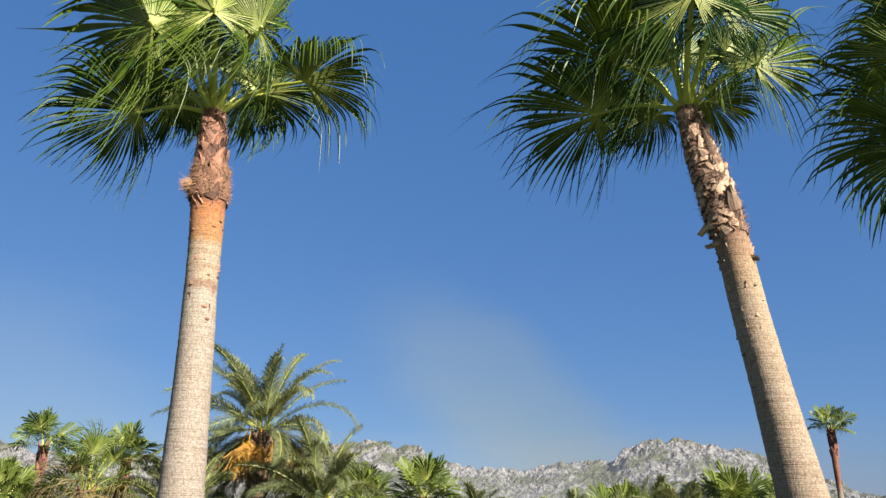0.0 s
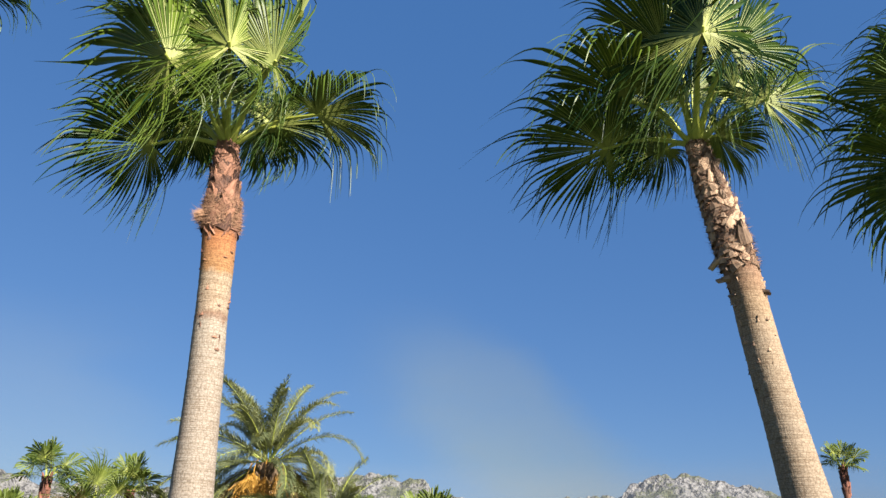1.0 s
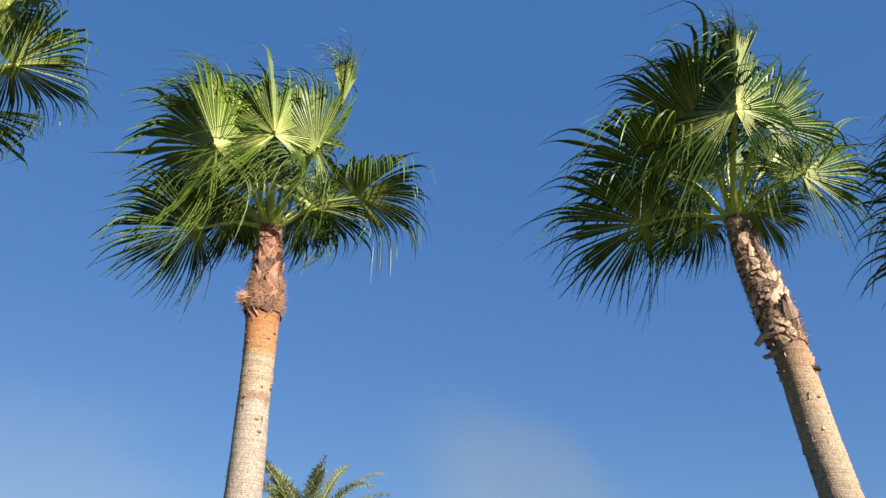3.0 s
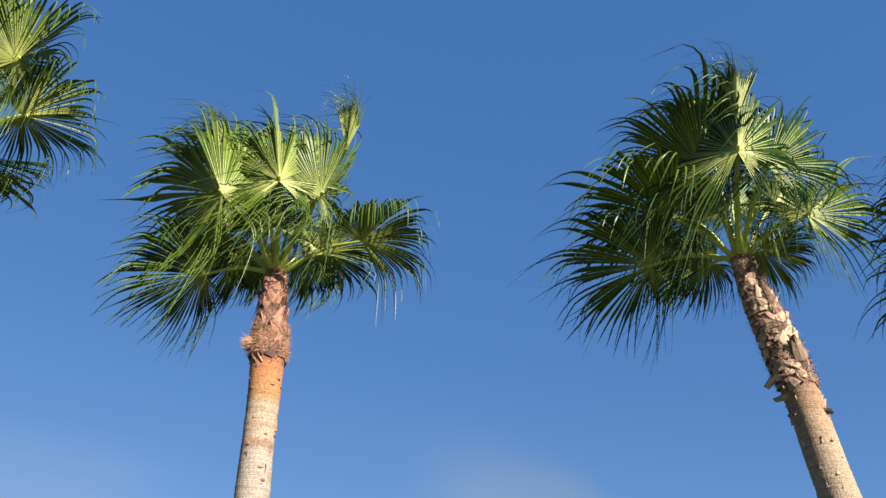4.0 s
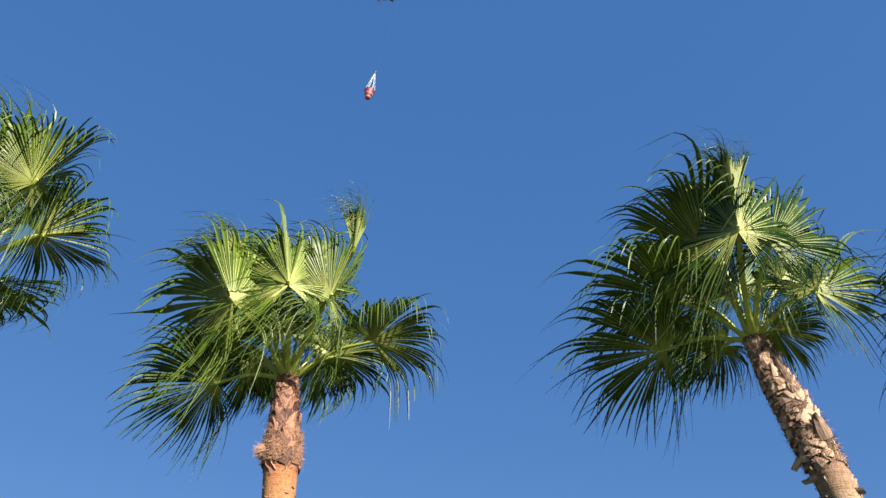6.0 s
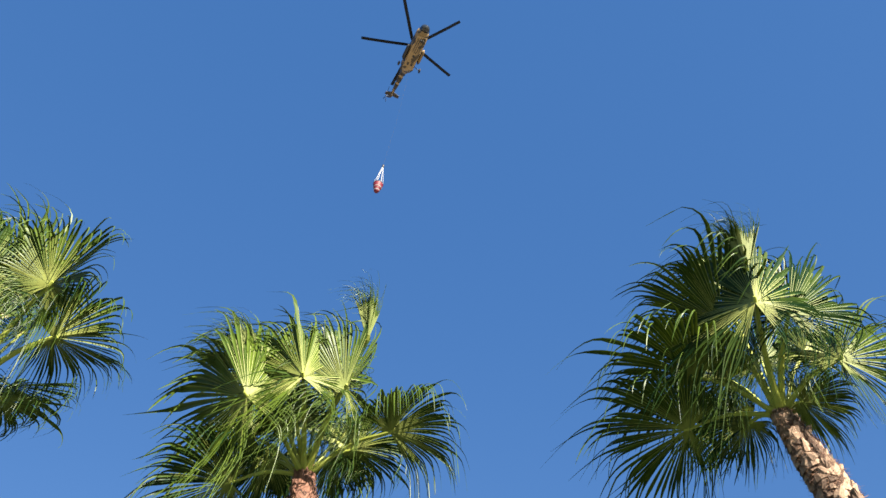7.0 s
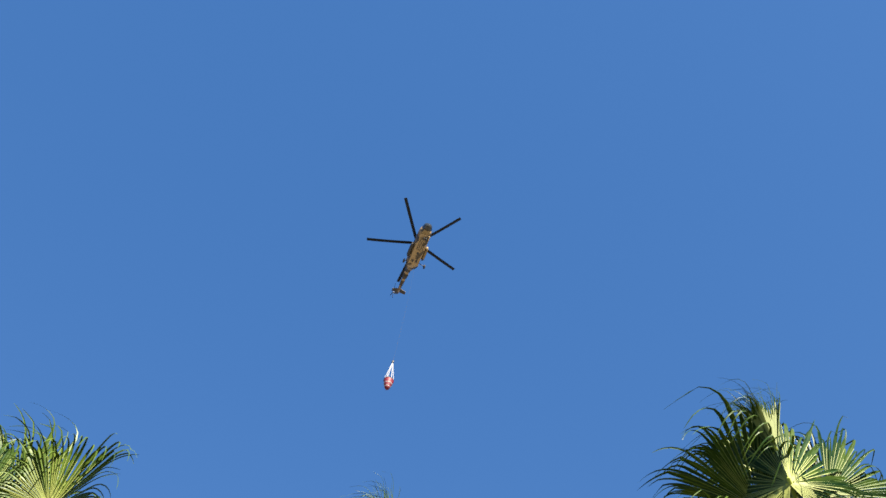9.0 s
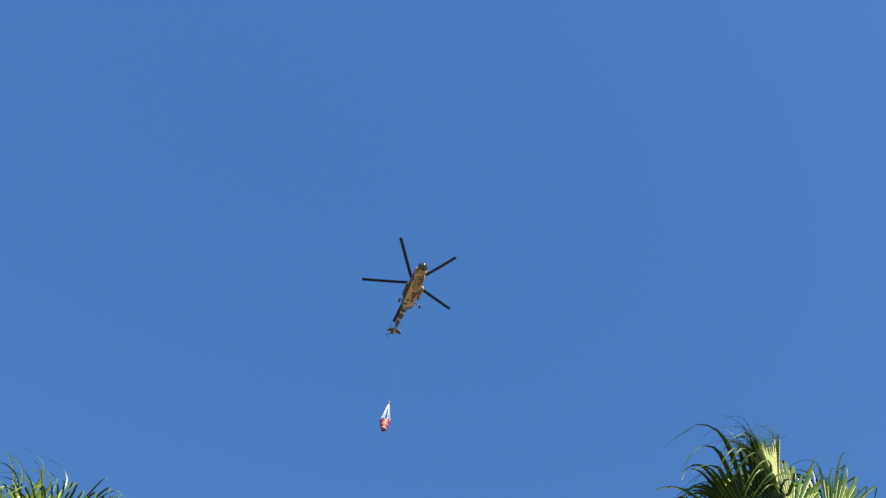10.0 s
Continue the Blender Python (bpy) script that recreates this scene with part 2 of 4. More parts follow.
def fan_leaf(palm, crown, rng, hub, axis, up, size=1.0, material=FAN, stem=0.034, label="", **more):
    """Blade on its stalk; hub is where they meet, from the crown."""
    hub = Vector(hub)
    ribs = ([], [])
    leaf = part("leaf", mesh("leaf", *fan_blade(rng, axis, up, size, ribs=ribs, **more), material), palm, label, crown + hub)
    part("ribs", mesh("ribs", *ribs, RIB), leaf, "pale yellow-green ribs")
    start = -hub + Vector((hub.x, hub.y, 0)).normalized() * 0.06 + Vector((0, 0, -0.06))
    middle = start * 0.5 + Vector((0, 0, 0.1 * hub.length))
    line = bend([start, middle, Vector((0, 0, 0)), Vector(axis).normalized() * 0.05 * size], 9)
    v, f = tube(line, [stem * (1.5 if i == 0 else 1.1 - 0.09 * i) for i in range(10)], 6, 0.6)
    for k in range(2, 7):
        for s in (-1, 1):
            d = (line[k + 1] - line[k]).normalized()
            o = d.cross(Vector((0, 0, 1))).normalized() * s
            b = len(v)
            q = line[k] + o * stem * 0.8
            v += [q - d * 0.012, q + d * 0.012, q + o * 0.016 + d * 0.01]
            f.append((b, b + 1, b + 2))
    part("petiole", mesh("petiole", v, f, PETIOLE), leaf, "yellow-green spiny leaf stalk")
    return leaf


def boot_mesh(rng, width, length):
    """A cut, split leaf base: a curved wedge."""
    verts, faces = [], []
    rows = 5
    for i in range(rows):
        u = i / (rows - 1)
        w = width * (1.0 - 0.62 * u ** 2.2)
        thick = 0.03 * (1 - 0.55 * u)
        for k in range(4):
            x = (k / 3 - 0.5) * 2
            jag = rng.uniform(-0.035, 0.045) if i == rows - 1 else 0
            bow = 0.028 * (1 - x * x) - 0.012 * u * u
            verts.append((x * w / 2, bow + thick, u * length + jag))
            verts.append((x * w / 2 * 0.9, bow - 0.01, u * length + jag))
    for i in range(rows - 1):
        for k in range(3):
            q = i * 8 + k * 2
            faces += [(q, q + 2, q + 10, q + 8), (q + 1, q + 9, q + 11, q + 3)]
        q = i * 8
        faces += [(q, q + 8, q + 9, q + 1), (q + 6, q + 7, q + 15, q + 14)]
    q = (rows - 1) * 8
    faces += [(q + k * 2, q + k * 2 + 2, q + k * 2 + 3, q + k * 2 + 1) for k in range(3)]
    return verts, faces


def trunk_mesh(name, rng, spine, material, rings_every=0.022, sides=28, rough=1.0):
    """spine: (x, y, z, radius) in the palm's own frame; closely ringed bark."""
    zs = np.array([p[2] for p in spine])
    n = max(8, int((zs[-1] - zs[0]) / rings_every))
    line = bend([p[:3] for p in spine], n)
    rad = np.interp([q.z for q in line], zs, [p[3] for p in spine])
    verts, faces = [], []
    for i, q in enumerate(line):
        jit = rng.uniform(-0.0018, 0.0018) * rough
        for k in range(sides):
            a = 2 * math.pi * k / sides
            r = rad[i] + jit + 0.0018 * rough * noise.noise(Vector((math.cos(a) * 1.5, math.sin(a) * 1.5, q.z * 7))) + 0.004 * rough * noise.noise(Vector((math.cos(a) * 6, math.sin(a) * 6, q.z * 2)))
            verts.append((q.x + math.cos(a) * r, q.y + math.sin(a) * r, q.z))
        if i:
            b = (i - 1) * sides
            faces += [(b + k, b + (k + 1) % sides, b + sides + (k + 1) % sides, b + sides + k) for k in range(sides)]
    faces.append(tuple(range(len(verts) - sides, len(verts))))
    return mesh(name, verts, faces, material), line, rad


def palm_frame(foot, az):
    return pose(foot[0], foot[1], 0, 0, 0, -az)


def tall_palm(seed, az, spine, bark, boots_from, boot_material, leaves, label, group, husks=(), boots=200, boot_long=(0.06, 0.12)):
    rng = random.Random(seed)
    frame_m = palm_frame(spine[0], az)
    inv = frame_m.inverted()
    own = [(*(inv @ Vector(p[:3])), p[3]) for p in spine]
    palm = thing("palm_tree", frame_m, label, "palm tree", group)
    me, line, rad = trunk_mesh("trunk", rng, own, bark)
    me.polygons.foreach_set("use_smooth", [True] * len(me.polygons))
    trunk = part("trunk", me, palm, "closely ringed grey-tan trunk")
    crown = Vector(own[-1][:3])
    zs = [q.z for q in line]
    kinds = [mesh("leaf_base", *boot_mesh(rng, rng.uniform(0.09, 0.17), rng.uniform(*boot_long)), boot_material) for _ in range(9)]
    for i in range(boots):
        u = (i + rng.uniform(-0.3, 0.3)) / boots
        z = boots_from + (crown.z + 0.02 - boots_from) * max(0, u) ** 0.95
        k = int(np.searchsorted(zs, z).clip(0, len(zs) - 1))
        a = i * 2.39996 + rng.uniform(-0.15, 0.15)
        r = rad[k] - 0.036
        spot = Vector((line[k].x + math.cos(a) * r, line[k].y + math.sin(a) * r, z - 0.07))
        tilt = rng.uniform(2, 11) + (9 if rng.random() < 0.2 else 0)
        m = Matrix.Translation(spot) @ Matrix.Rotation(a - math.pi / 2, 4, "Z") @ Matrix.Rotation(radians(-tilt), 4, "X") @ Matrix.Rotation(radians(rng.uniform(-34, 34)), 4, "Y")
        part("leaf_base", kinds[i % 9], trunk, "", m)
    # loose fibre between the leaf bases and at their lower rim
    v, f = [], []
    for i in range(4600):
        low = i < (2600 if seed == 11 else 500)
        z = boots_from + (rng.uniform(-0.02, 0.34) if low else rng.uniform(0, crown.z - boots_from))
        k = int(np.searchsorted(zs, z).clip(0, len(zs) - 1))
        a = rng.uniform(0, 2 * math.pi)
        out = Vector((math.cos(a), math.sin(a), 0))
        p = Vector((line[k].x, line[k].y, z)) + out * (rad[k] - 0.005 + (0.02 if low else 0.0))
        d = (out * rng.uniform(0.2, 0.9) + Vector((-out.y, out.x, 0)) * rng.uniform(-1.2, 1.2) + Vector((0, 0, rng.uniform(-0.9, 0.6)))).normalized()
        q = p + d * rng.uniform(0.03, 0.09)
        s = d.cross(out).normalized() * 0.0028
        b = len(v)
        v += [p - s, p + s, q]
        f.append((b, b + 1, b + 2))
    for i in range(260 if seed == 11 else 0):
        p = Vector((line[0].x, line[0].y, 0)).lerp(Vector((own[-3][0], own[-3][1], 0)), 1.0) + Vector((-0.19 + rng.gauss(0, 0.02), rng.gauss(-0.07, 0.05), boots_from + 0.09 + rng.gauss(0, 0.025)))
        d = Vector((-1.0, rng.gauss(-0.3, 0.4), rng.gauss(-0.15, 0.45))).normalized()
        q = p + d * rng.uniform(0.05, 0.12)
        s = d.cross(Vector((0, 1, 0.2))).normalized() * 0.003
        b = len(v)
        v += [p - s, p + s, q]
        f.append((b, b + 1, b + 2))
    tagged(part("fibre", mesh("fibre", v, f, FIBRE), trunk, "shaggy brown fibre"), kind="stuff")
    # torn stubs left on the smooth bark below
    stub = mesh("bark_stub", *boot_mesh(rng, 0.055, 0.022), boot_material)
    for i in range(48):
        z = boots_from - rng.uniform(0.02, 1.3) ** 1.3
        k = int(np.searchsorted(zs, z).clip(0, len(zs) - 1))
        a = rng.uniform(0, 2 * math.pi)
        m = Matrix.Translation((line[k].x + math.cos(a) * (rad[k] - 0.028), line[k].y + math.sin(a) * (rad[k] - 0.028), z)) @ Matrix.Rotation(a - math.pi / 2, 4, "Z") @ Matrix.Rotation(radians(-rng.uniform(5, 60)), 4, "X")
        part("bark_stub", stub, trunk, "", m @ Matrix.Diagonal((rng.uniform(0.4, 1.4), 0.8, rng.uniform(0.5, 1.3), 1)))
    # husks that have come loose: height, bearing, tilt, roll, width, length
    for z, bearing, tilt, roll, width, long in husks:
        k = int(np.searchsorted(zs, z).clip(0, len(zs) - 1))
        a = radians(bearing)
        m = Matrix.Translation((line[k].x + math.cos(a) * (rad[k] - 0.02), line[k].y + math.sin(a) * (rad[k] - 0.02), z)) @ Matrix.Rotation(a - math.pi / 2, 4, "Z") @ Matrix.Rotation(radians(-tilt), 4, "X") @ Matrix.Rotation(radians(roll), 4, "Y")
        part("loose_husk", mesh("loose_husk", *boot_mesh(rng, width, long), boot_material), trunk, "torn leaf base hanging loose", m)
    for spec in leaves:
        fan_leaf(palm, crown, rng, **spec)
    return palm


def leaf(hub, axis, up, size=1.0, **more):
    return dict(hub=hub, axis=axis, up=up, size=size, **more)


BACK = [
    leaf((-0.30, 0.70, 0.50), (-0.30, 0.90, 0.30), (-0.1, -0.3, 0.9), 0.95),
    leaf((0.42, 0.62, 0.45), (0.45, 0.85, 0.15), (0.1, -0.2, 0.95), 0.95),
    leaf((-0.45, 0.55, 0.15), (-0.55, 0.70, -0.15), (-0.2, 0.3, 0.9), 0.85, droop=1.2),
    leaf((0.38, 0.50, 0.18), (0.40, 0.75, -0.1), (0.2, 0.3, 0.9), 0.72, droop=1.6),
    leaf((0.02, 0.08, 0.85), (-0.10, 0.15, 1.0), (0.0, -0.9, 0.2), 0.85, spread=1.3),
    leaf((-0.36, 0.0, 0.95), (-0.55, 0.10, 0.80), (0.3, 0.7, 0.4), 1.12, droop=0.8),
    leaf((0.30, 0.15, 0.82), (0.35, 0.30, 0.85), (-0.5, -0.3, 0.5), 0.9),
    leaf((-0.62, 0.32, 0.45), (-0.85, 0.35, 0.10), (0.1, 0.1, 0.95), 0.95),
    leaf((0.05, 0.70, 0.30), (0.05, 0.95, -0.05), (0.0, 0.3, 0.9), 0.95, droop=1.3),
]

tall_palm(11, -19.13,
          [(-2.345, 7.13, 0.0, 0.25), (-2.352, 7.122, 0.9, 0.225), (-2.36, 7.119, 1.815, 0.205), (-2.368, 7.116, 2.515, 0.184), (-2.377, 7.114, 3.156, 0.169), (-2.391, 7.109, 3.69, 0.16), (-2.398, 7.107, 4.193, 0.16), (-2.412, 7.101, 4.62, 0.172), (-2.418, 7.1, 4.8, 0.18), (-2.434, 7.094, 5.199, 0.15), (-2.458, 7.086, 5.79, 0.085)],
          BARK_TAN, 4.74, BOOT_RED, [
              leaf((-0.65, -0.91, 0.27), (-0.47, -0.17, 0.86), (0.25, 0.79, 0.57), 1.34, droop=0.55, fold=0.65, spread=2.75, lop=0.3),
              leaf((-0.11, -1.13, 0.40), (-0.22, -0.14, 0.96), (-0.01, 0.96, 0.25), 1.00, droop=0.5, fold=0.6, spread=2.4, wind=1.3),
              leaf((0.33, -1.01, 0.38), (0.29, -0.31, 0.91), (-0.38, 0.63, 0.66), 1.05, droop=0.5, fold=0.75, spread=2.5),
              leaf((-0.76, -0.03, -0.22), (-0.90, -0.22, -0.37), (-0.05, 0.53, 0.84), 1.08, droop=1.5, fold=0.15, spread=2.4, wind=0.5),
              leaf((0.53, -1.13, 0.95), (0.05, -0.41, 0.91), (-0.13, 0.84, 0.52), 0.72, droop=0.4, fold=0.3, spread=0.35, wind=0.8),
              leaf((-0.55, -0.79, 0.67), (-0.80, -0.33, 0.51), (0.14, 0.81, 0.57), 0.85, droop=0.8, fold=0.3, spread=0.6, wind=1.6),
              leaf((0.88, -0.48, 0.23), (0.58, -0.58, 0.57), (0.04, 0.31, 0.95), 1.00, droop=3.2, fold=-0.3, spread=1.9, wind=0.0),
              leaf((0.37, 0.22, 0.51), (0.60, 0.04, 0.80), (-0.05, 1.01, 0.08), 0.62, droop=0.5),
              leaf((0.51, 0.17, 0.38), (1.00, 0.03, 0.00), (0.03, 0.48, 0.86), 0.85, droop=2.6, wind=0.4),
              leaf((0.30, 0.44, 0.42), (0.79, 0.26, -0.55), (-0.08, 0.49, 0.86), 0.75, droop=2.6, wind=0.4),
              leaf((-0.42, 0.34, 0.29), (-0.58, 0.49, -0.64), (0.08, 0.50, 0.85), 0.75, droop=2.6, wind=0.4),
              leaf((-0.27, 0.50, 0.44), (-0.09, 0.57, -0.81), (-0.01, 0.49, 0.85), 0.65, droop=2.4, wind=0.4),
              leaf((-0.52, -0.45, 0.97), (-0.50, -0.28, 0.82), (0.04, 0.97, 0.20), 0.85, droop=0.7, spread=1.9),
              leaf((0.14, -0.44, 1.07), (-0.12, -0.13, 0.98), (-0.07, 0.99, 0.17), 0.76, droop=0.6, spread=1.9),
              leaf((-0.06, 0.22, 0.71), (-0.18, -0.15, 0.97), (-0.00, 0.96, 0.25), 0.85, droop=0.9),
              leaf((-0.60, 0.00, 0.37), (-0.95, -0.23, 0.21), (0.05, 0.74, 0.67), 0.70, droop=1.8),
              leaf((-0.15, -0.48, 0.33), (-0.40, -0.31, 0.86), (-0.01, 0.89, 0.44), 0.66, droop=3.0, spread=2.4, wind=0.4),
          ], "tall fan palm with ringed trunk, orange band and shaggy russet collar", "tall fan palms",
          husks=[(4.72, -95, 178, 0, 0.22, 0.1), (4.74, -60, 176, 10, 0.16, 0.09), (4.73, -130, 174, -8, 0.17, 0.08), (4.76, -20, 172, 0, 0.15, 0.1)], boot_long=(0.1, 0.17))

tall_palm(12, 20.22,
          [(3.20, 6.57, 0.0, 0.26), (3.11, 6.61, 0.9, 0.235), (3.018, 6.647, 1.846, 0.208), (2.956, 6.675, 2.386, 0.185), (2.896, 6.701, 2.911, 0.171), (2.836, 6.728, 3.443, 0.163), (2.780, 6.749, 4.062, 0.16), (2.742, 6.764, 4.33, 0.165), (2.698, 6.782, 4.668, 0.17), (2.62, 6.812, 5.12, 0.15), (2.523, 6.85, 5.70, 0.085)],
          BARK_PALE, 4.22, BOOT, [
              leaf((0.19, -1.21, 0.42), (0.13, -0.05, 0.99), (-0.07, 0.96, 0.26), 1.30, droop=0.35, fold=0.75, spread=2.75, lop=0.32),
              leaf((0.44, -0.78, 0.48), (0.36, -0.05, 0.93), (-0.29, 0.95, 0.15), 1.00, droop=0.4, fold=0.35, spread=2.5),
              leaf((-0.16, -0.75, 0.64), (-0.73, -0.39, 0.56), (0.19, 0.39, 0.89), 1.25, droop=1.1, fold=0.3, spread=2.3),
              leaf((-0.61, -0.55, 0.29), (-0.85, -0.49, 0.19), (-0.03, 0.28, 0.95), 1.20, droop=1.7, fold=0.15, spread=2.3, wind=0.5),
              leaf((-0.89, -0.11, -0.00), (-0.91, -0.42, 0.02), (-0.05, 0.39, 0.90), 1.28, droop=1.6, fold=0.15, spread=2.3, wind=0.5),
              leaf((0.69, -0.41, 0.06), (0.64, 0.17, 0.75), (-0.00, 1.00, 0.01), 0.88, droop=0.7, fold=0.5, spread=2.6, wind=-0.15),
              leaf((0.23, 0.22, 0.12), (0.78, 0.27, -0.57), (0.02, 0.50, 0.85), 0.70, droop=2.4, wind=0.1),
              leaf((-0.31, 0.33, 0.12), (-0.91, 0.15, -0.38), (-0.02, 0.51, 0.84), 0.76, droop=2.4, wind=0.4),
              leaf((-0.52, 0.42, 0.25), (-0.97, 0.05, -0.24), (-0.03, 0.50, 0.85), 0.74, droop=2.4, wind=0.4),
              leaf((-0.06, -0.67, 1.11), (-0.30, -0.27, 0.92), (-0.01, 0.96, 0.23), 0.78, droop=1.4, spread=2.0),
              leaf((0.24, -1.19, 0.79), (0.18, -0.26, 0.95), (-0.07, 0.84, 0.53), 0.78, droop=0.5, fold=0.3, spread=0.4, wind=1.2),
              leaf((0.04, 0.22, 0.71), (0.11, -0.07, 0.99), (0.01, 0.96, 0.25), 0.85, droop=0.9),
              leaf((-0.36, 0.12, 0.57), (-0.92, -0.33, 0.21), (0.07, 0.56, 0.81), 0.90, droop=1.8),
              leaf((0.47, 0.11, 0.59), (0.47, 0.09, 0.88), (-0.04, 0.98, 0.13), 0.70, droop=1.2),
          ], "tall leaning fan palm with ringed trunk and cut leaf bases", "tall fan palms",
          husks=[(4.36, -150, 150, 35, 0.13, 0.15), (4.12, -150, 110, 30, 0.08, 0.09), (4.42, -45, 18, 25, 0.16, 0.2), (4.3, -60, 168, 0, 0.17, 0.12), (4.28, -110, 172, 15, 0.15, 0.13), (4.3, -25, 165, -10, 0.14, 0.12), (3.95, -30, 120, 0, 0.07, 0.06)])

tall_palm(13, 36.45,
          [(5.13, 6.14, 0.0, 0.25), (5.06, 6.05, 1.8, 0.2), (5.0, 5.97, 3.4, 0.16), (4.95, 5.9, 4.2, 0.18), (4.89, 5.82, 5.04, 0.1)],
          BARK_PALE, 3.7, BOOT, [
              leaf((-0.57, -0.14, -0.13), (-0.68, -0.52, 0.52), (-0.01, 0.54, 0.84), 1.08, droop=2.0, fold=0.15, spread=2.3, wind=0.2),
              leaf((-0.46, -0.53, 0.41), (-0.60, -0.21, 0.77), (0.00, 0.88, 0.48), 0.95, droop=1.6, fold=0.3, spread=2.3, wind=0.3),
              leaf((-0.56, -0.19, -0.28), (-0.60, 0.04, -0.80), (-0.01, 0.67, 0.72), 0.90, droop=2.2, wind=0.2),
              leaf((0.07, -0.82, 0.28), (0.15, -0.10, 0.98), (0.08, 0.97, 0.19), 1.05, droop=0.5),
              leaf((0.50, -0.33, -0.11), (0.99, -0.13, -0.07), (0.10, 0.73, 0.67), 1.05, droop=1.2),
              leaf((-0.21, -0.40, 0.58), (-0.23, -0.35, 0.91), (0.03, 0.92, 0.40), 0.95, droop=0.8),
          ] + BACK, "tall fan palm with dark drooping fronds", "tall fan palms", boots=110)

tall_palm(14, -45.5,
          [(-5.3, 5.15, 0.0, 0.26), (-5.34, 5.2, 2.0, 0.2), (-5.38, 5.24, 4.0, 0.17), (-5.41, 5.28, 5.1, 0.19), (-5.43, 5.32, 6.2, 0.1)],
          BARK_TAN, 5.0, BOOT, [
              leaf((0.28, -1.00, 0.63), (0.28, -0.63, 0.72), (-0.19, 0.24, 0.95), 0.95, droop=0.9, fold=0.75, spread=2.7, wind=0.1),
              leaf((0.53, -0.53, 0.40), (0.97, -0.23, -0.01), (0.03, 0.41, 0.91), 1.00, droop=1.6, fold=0.6, spread=2.4, wind=0.1),
              leaf((-0.03, -0.82, 0.66), (-0.07, -0.44, 0.90), (-0.10, 0.83, 0.53), 1.00, droop=0.5, fold=0.5),
              leaf((-0.31, -0.91, 0.43), (-0.55, -0.34, 0.77), (0.07, 0.84, 0.51), 1.00, droop=0.5),
              leaf((-0.60, -0.42, 0.06), (-0.99, -0.03, -0.13), (0.05, 0.69, 0.69), 1.00, droop=1.2),
              leaf((-0.31, -0.08, -0.27), (-0.47, 0.21, -0.86), (0.08, 0.58, 0.80), 0.90, droop=1.8),
          ] + BACK, "tall fan palm with broad sunlit fronds", "tall fan palms", boots=110)


# ---- smaller palms of the garden ----
def young_palm(seed, at, height, size, label, leaves=14, skirt=0, trunk_r=0.085, thin=40, whole=0.9):
    """A young fan palm: stem, collar and a loose head of fans."""
    rng = random.Random(seed)
    palm = thing("young_fan_palm", pose(at[0], at[1], 0, 0, 0, rng.uniform(-20, 20)), label, "palm tree", "young fan palms")
    lean = rng.uniform(-0.12, 0.12)
    spine = [(0, 0, 0, trunk_r * 1.3), (lean * 0.4, 0, height * 0.6, trunk_r), (lean * 0.8, 0, height * 0.85, trunk_r * 1.25), (lean, 0, height, trunk_r * 0.8)]
    me, line, rad = trunk_mesh("trunk", rng, spine, BARK_YOUNG, 0.08, 14, 2.0)
    trunk = part("trunk", me, palm)
    crown = Vector(spine[-1][:3])
    boot = mesh("leaf_base", *boot_mesh(rng, 0.12, 0.2), BOOT_YOUNG)
    for i in range(22):
        z = height * (0.8 + 0.2 * i / 22)
        a = i * 2.39996
        m = Matrix.Translation((lean * 0.9 + math.cos(a) * trunk_r * 0.9, math.sin(a) * trunk_r * 0.9, z - 0.06)) @ Matrix.Rotation(a - math.pi / 2, 4, "Z") @ Matrix.Rotation(radians(-14), 4, "X")
        part("leaf_base", boot, trunk, "", m)
    for i in range(leaves + skirt):
        a = i * 2.39996 + rng.uniform(-0.3, 0.3)
        dead = i >= leaves
        e = radians(rng.uniform(-70, -35 if skirt < 30 else 35)) if dead else radians(82 - 92 * (i / leaves) ** 0.8 + rng.uniform(-8, 8))
        d = Vector((math.cos(a) * math.cos(e), math.sin(a) * math.cos(e), math.sin(e)))
        ax = (d + Vector((0, 0, -0.15))).normalized()
        up = Vector((-math.cos(a) * math.sin(e), -math.sin(a) * math.sin(e), math.cos(e))) + Vector((0, -0.9 if i < leaves * 0.55 and not skirt else 0.25, 0))
        fan_leaf(palm, crown, rng, d * size * (rng.uniform(0.75, 1.0) if i < leaves * 0.55 else rng.uniform(0.55, 0.8)), ax, up, size * rng.uniform(0.75, 1.0), DRY if dead else FAN_FAR, 0.02, segs=thin if not dead else 30, steps=9, droop=1.6 if dead else 0.6 + 1.6 * max(0, i / leaves - 0.2), wind=0.4, tails=1.0 if dead else 0.4, split=0.3 if dead else whole, fold=0.3, spread=1.9 if dead else 2.5)
    return palm


young_palm(21, (-11.05, 21.35), 3.6, 0.64, "young fan palm with red-brown collar and bright leaves", 9)
young_palm(22, (-8.95, 22.22), 3.3, 0.62, "young fan palm with reddish trunk among bushy palms", 9)
young_palm(23, (13.45, 26.8), 4.7, 0.52, "slim young fan palm with small dark head", 11, trunk_r=0.09)
young_palm(24, (-8.95, 19.6), 2.35, 1.0, "bushy fan palm with dry straw-coloured lower fronds", 15, skirt=42, trunk_r=0.2, thin=40, whole=0.4)
young_palm(25, (-10.9, 19.4), 2.0, 0.7, "low fan palm with sunlit yellow-green leaves", 14)
young_palm(26, (-0.6, 26.0), 2.35, 0.85, "low bushy fan palm with stiff pale fronds", 16)
young_palm(27, (8.75, 24.4), 1.9, 0.85, "low fan palm with broad bright green leaves", 16)
young_palm(28, (5.7, 25.2), 1.5, 0.8, "low fan palm with yellow-green leaves", 15)
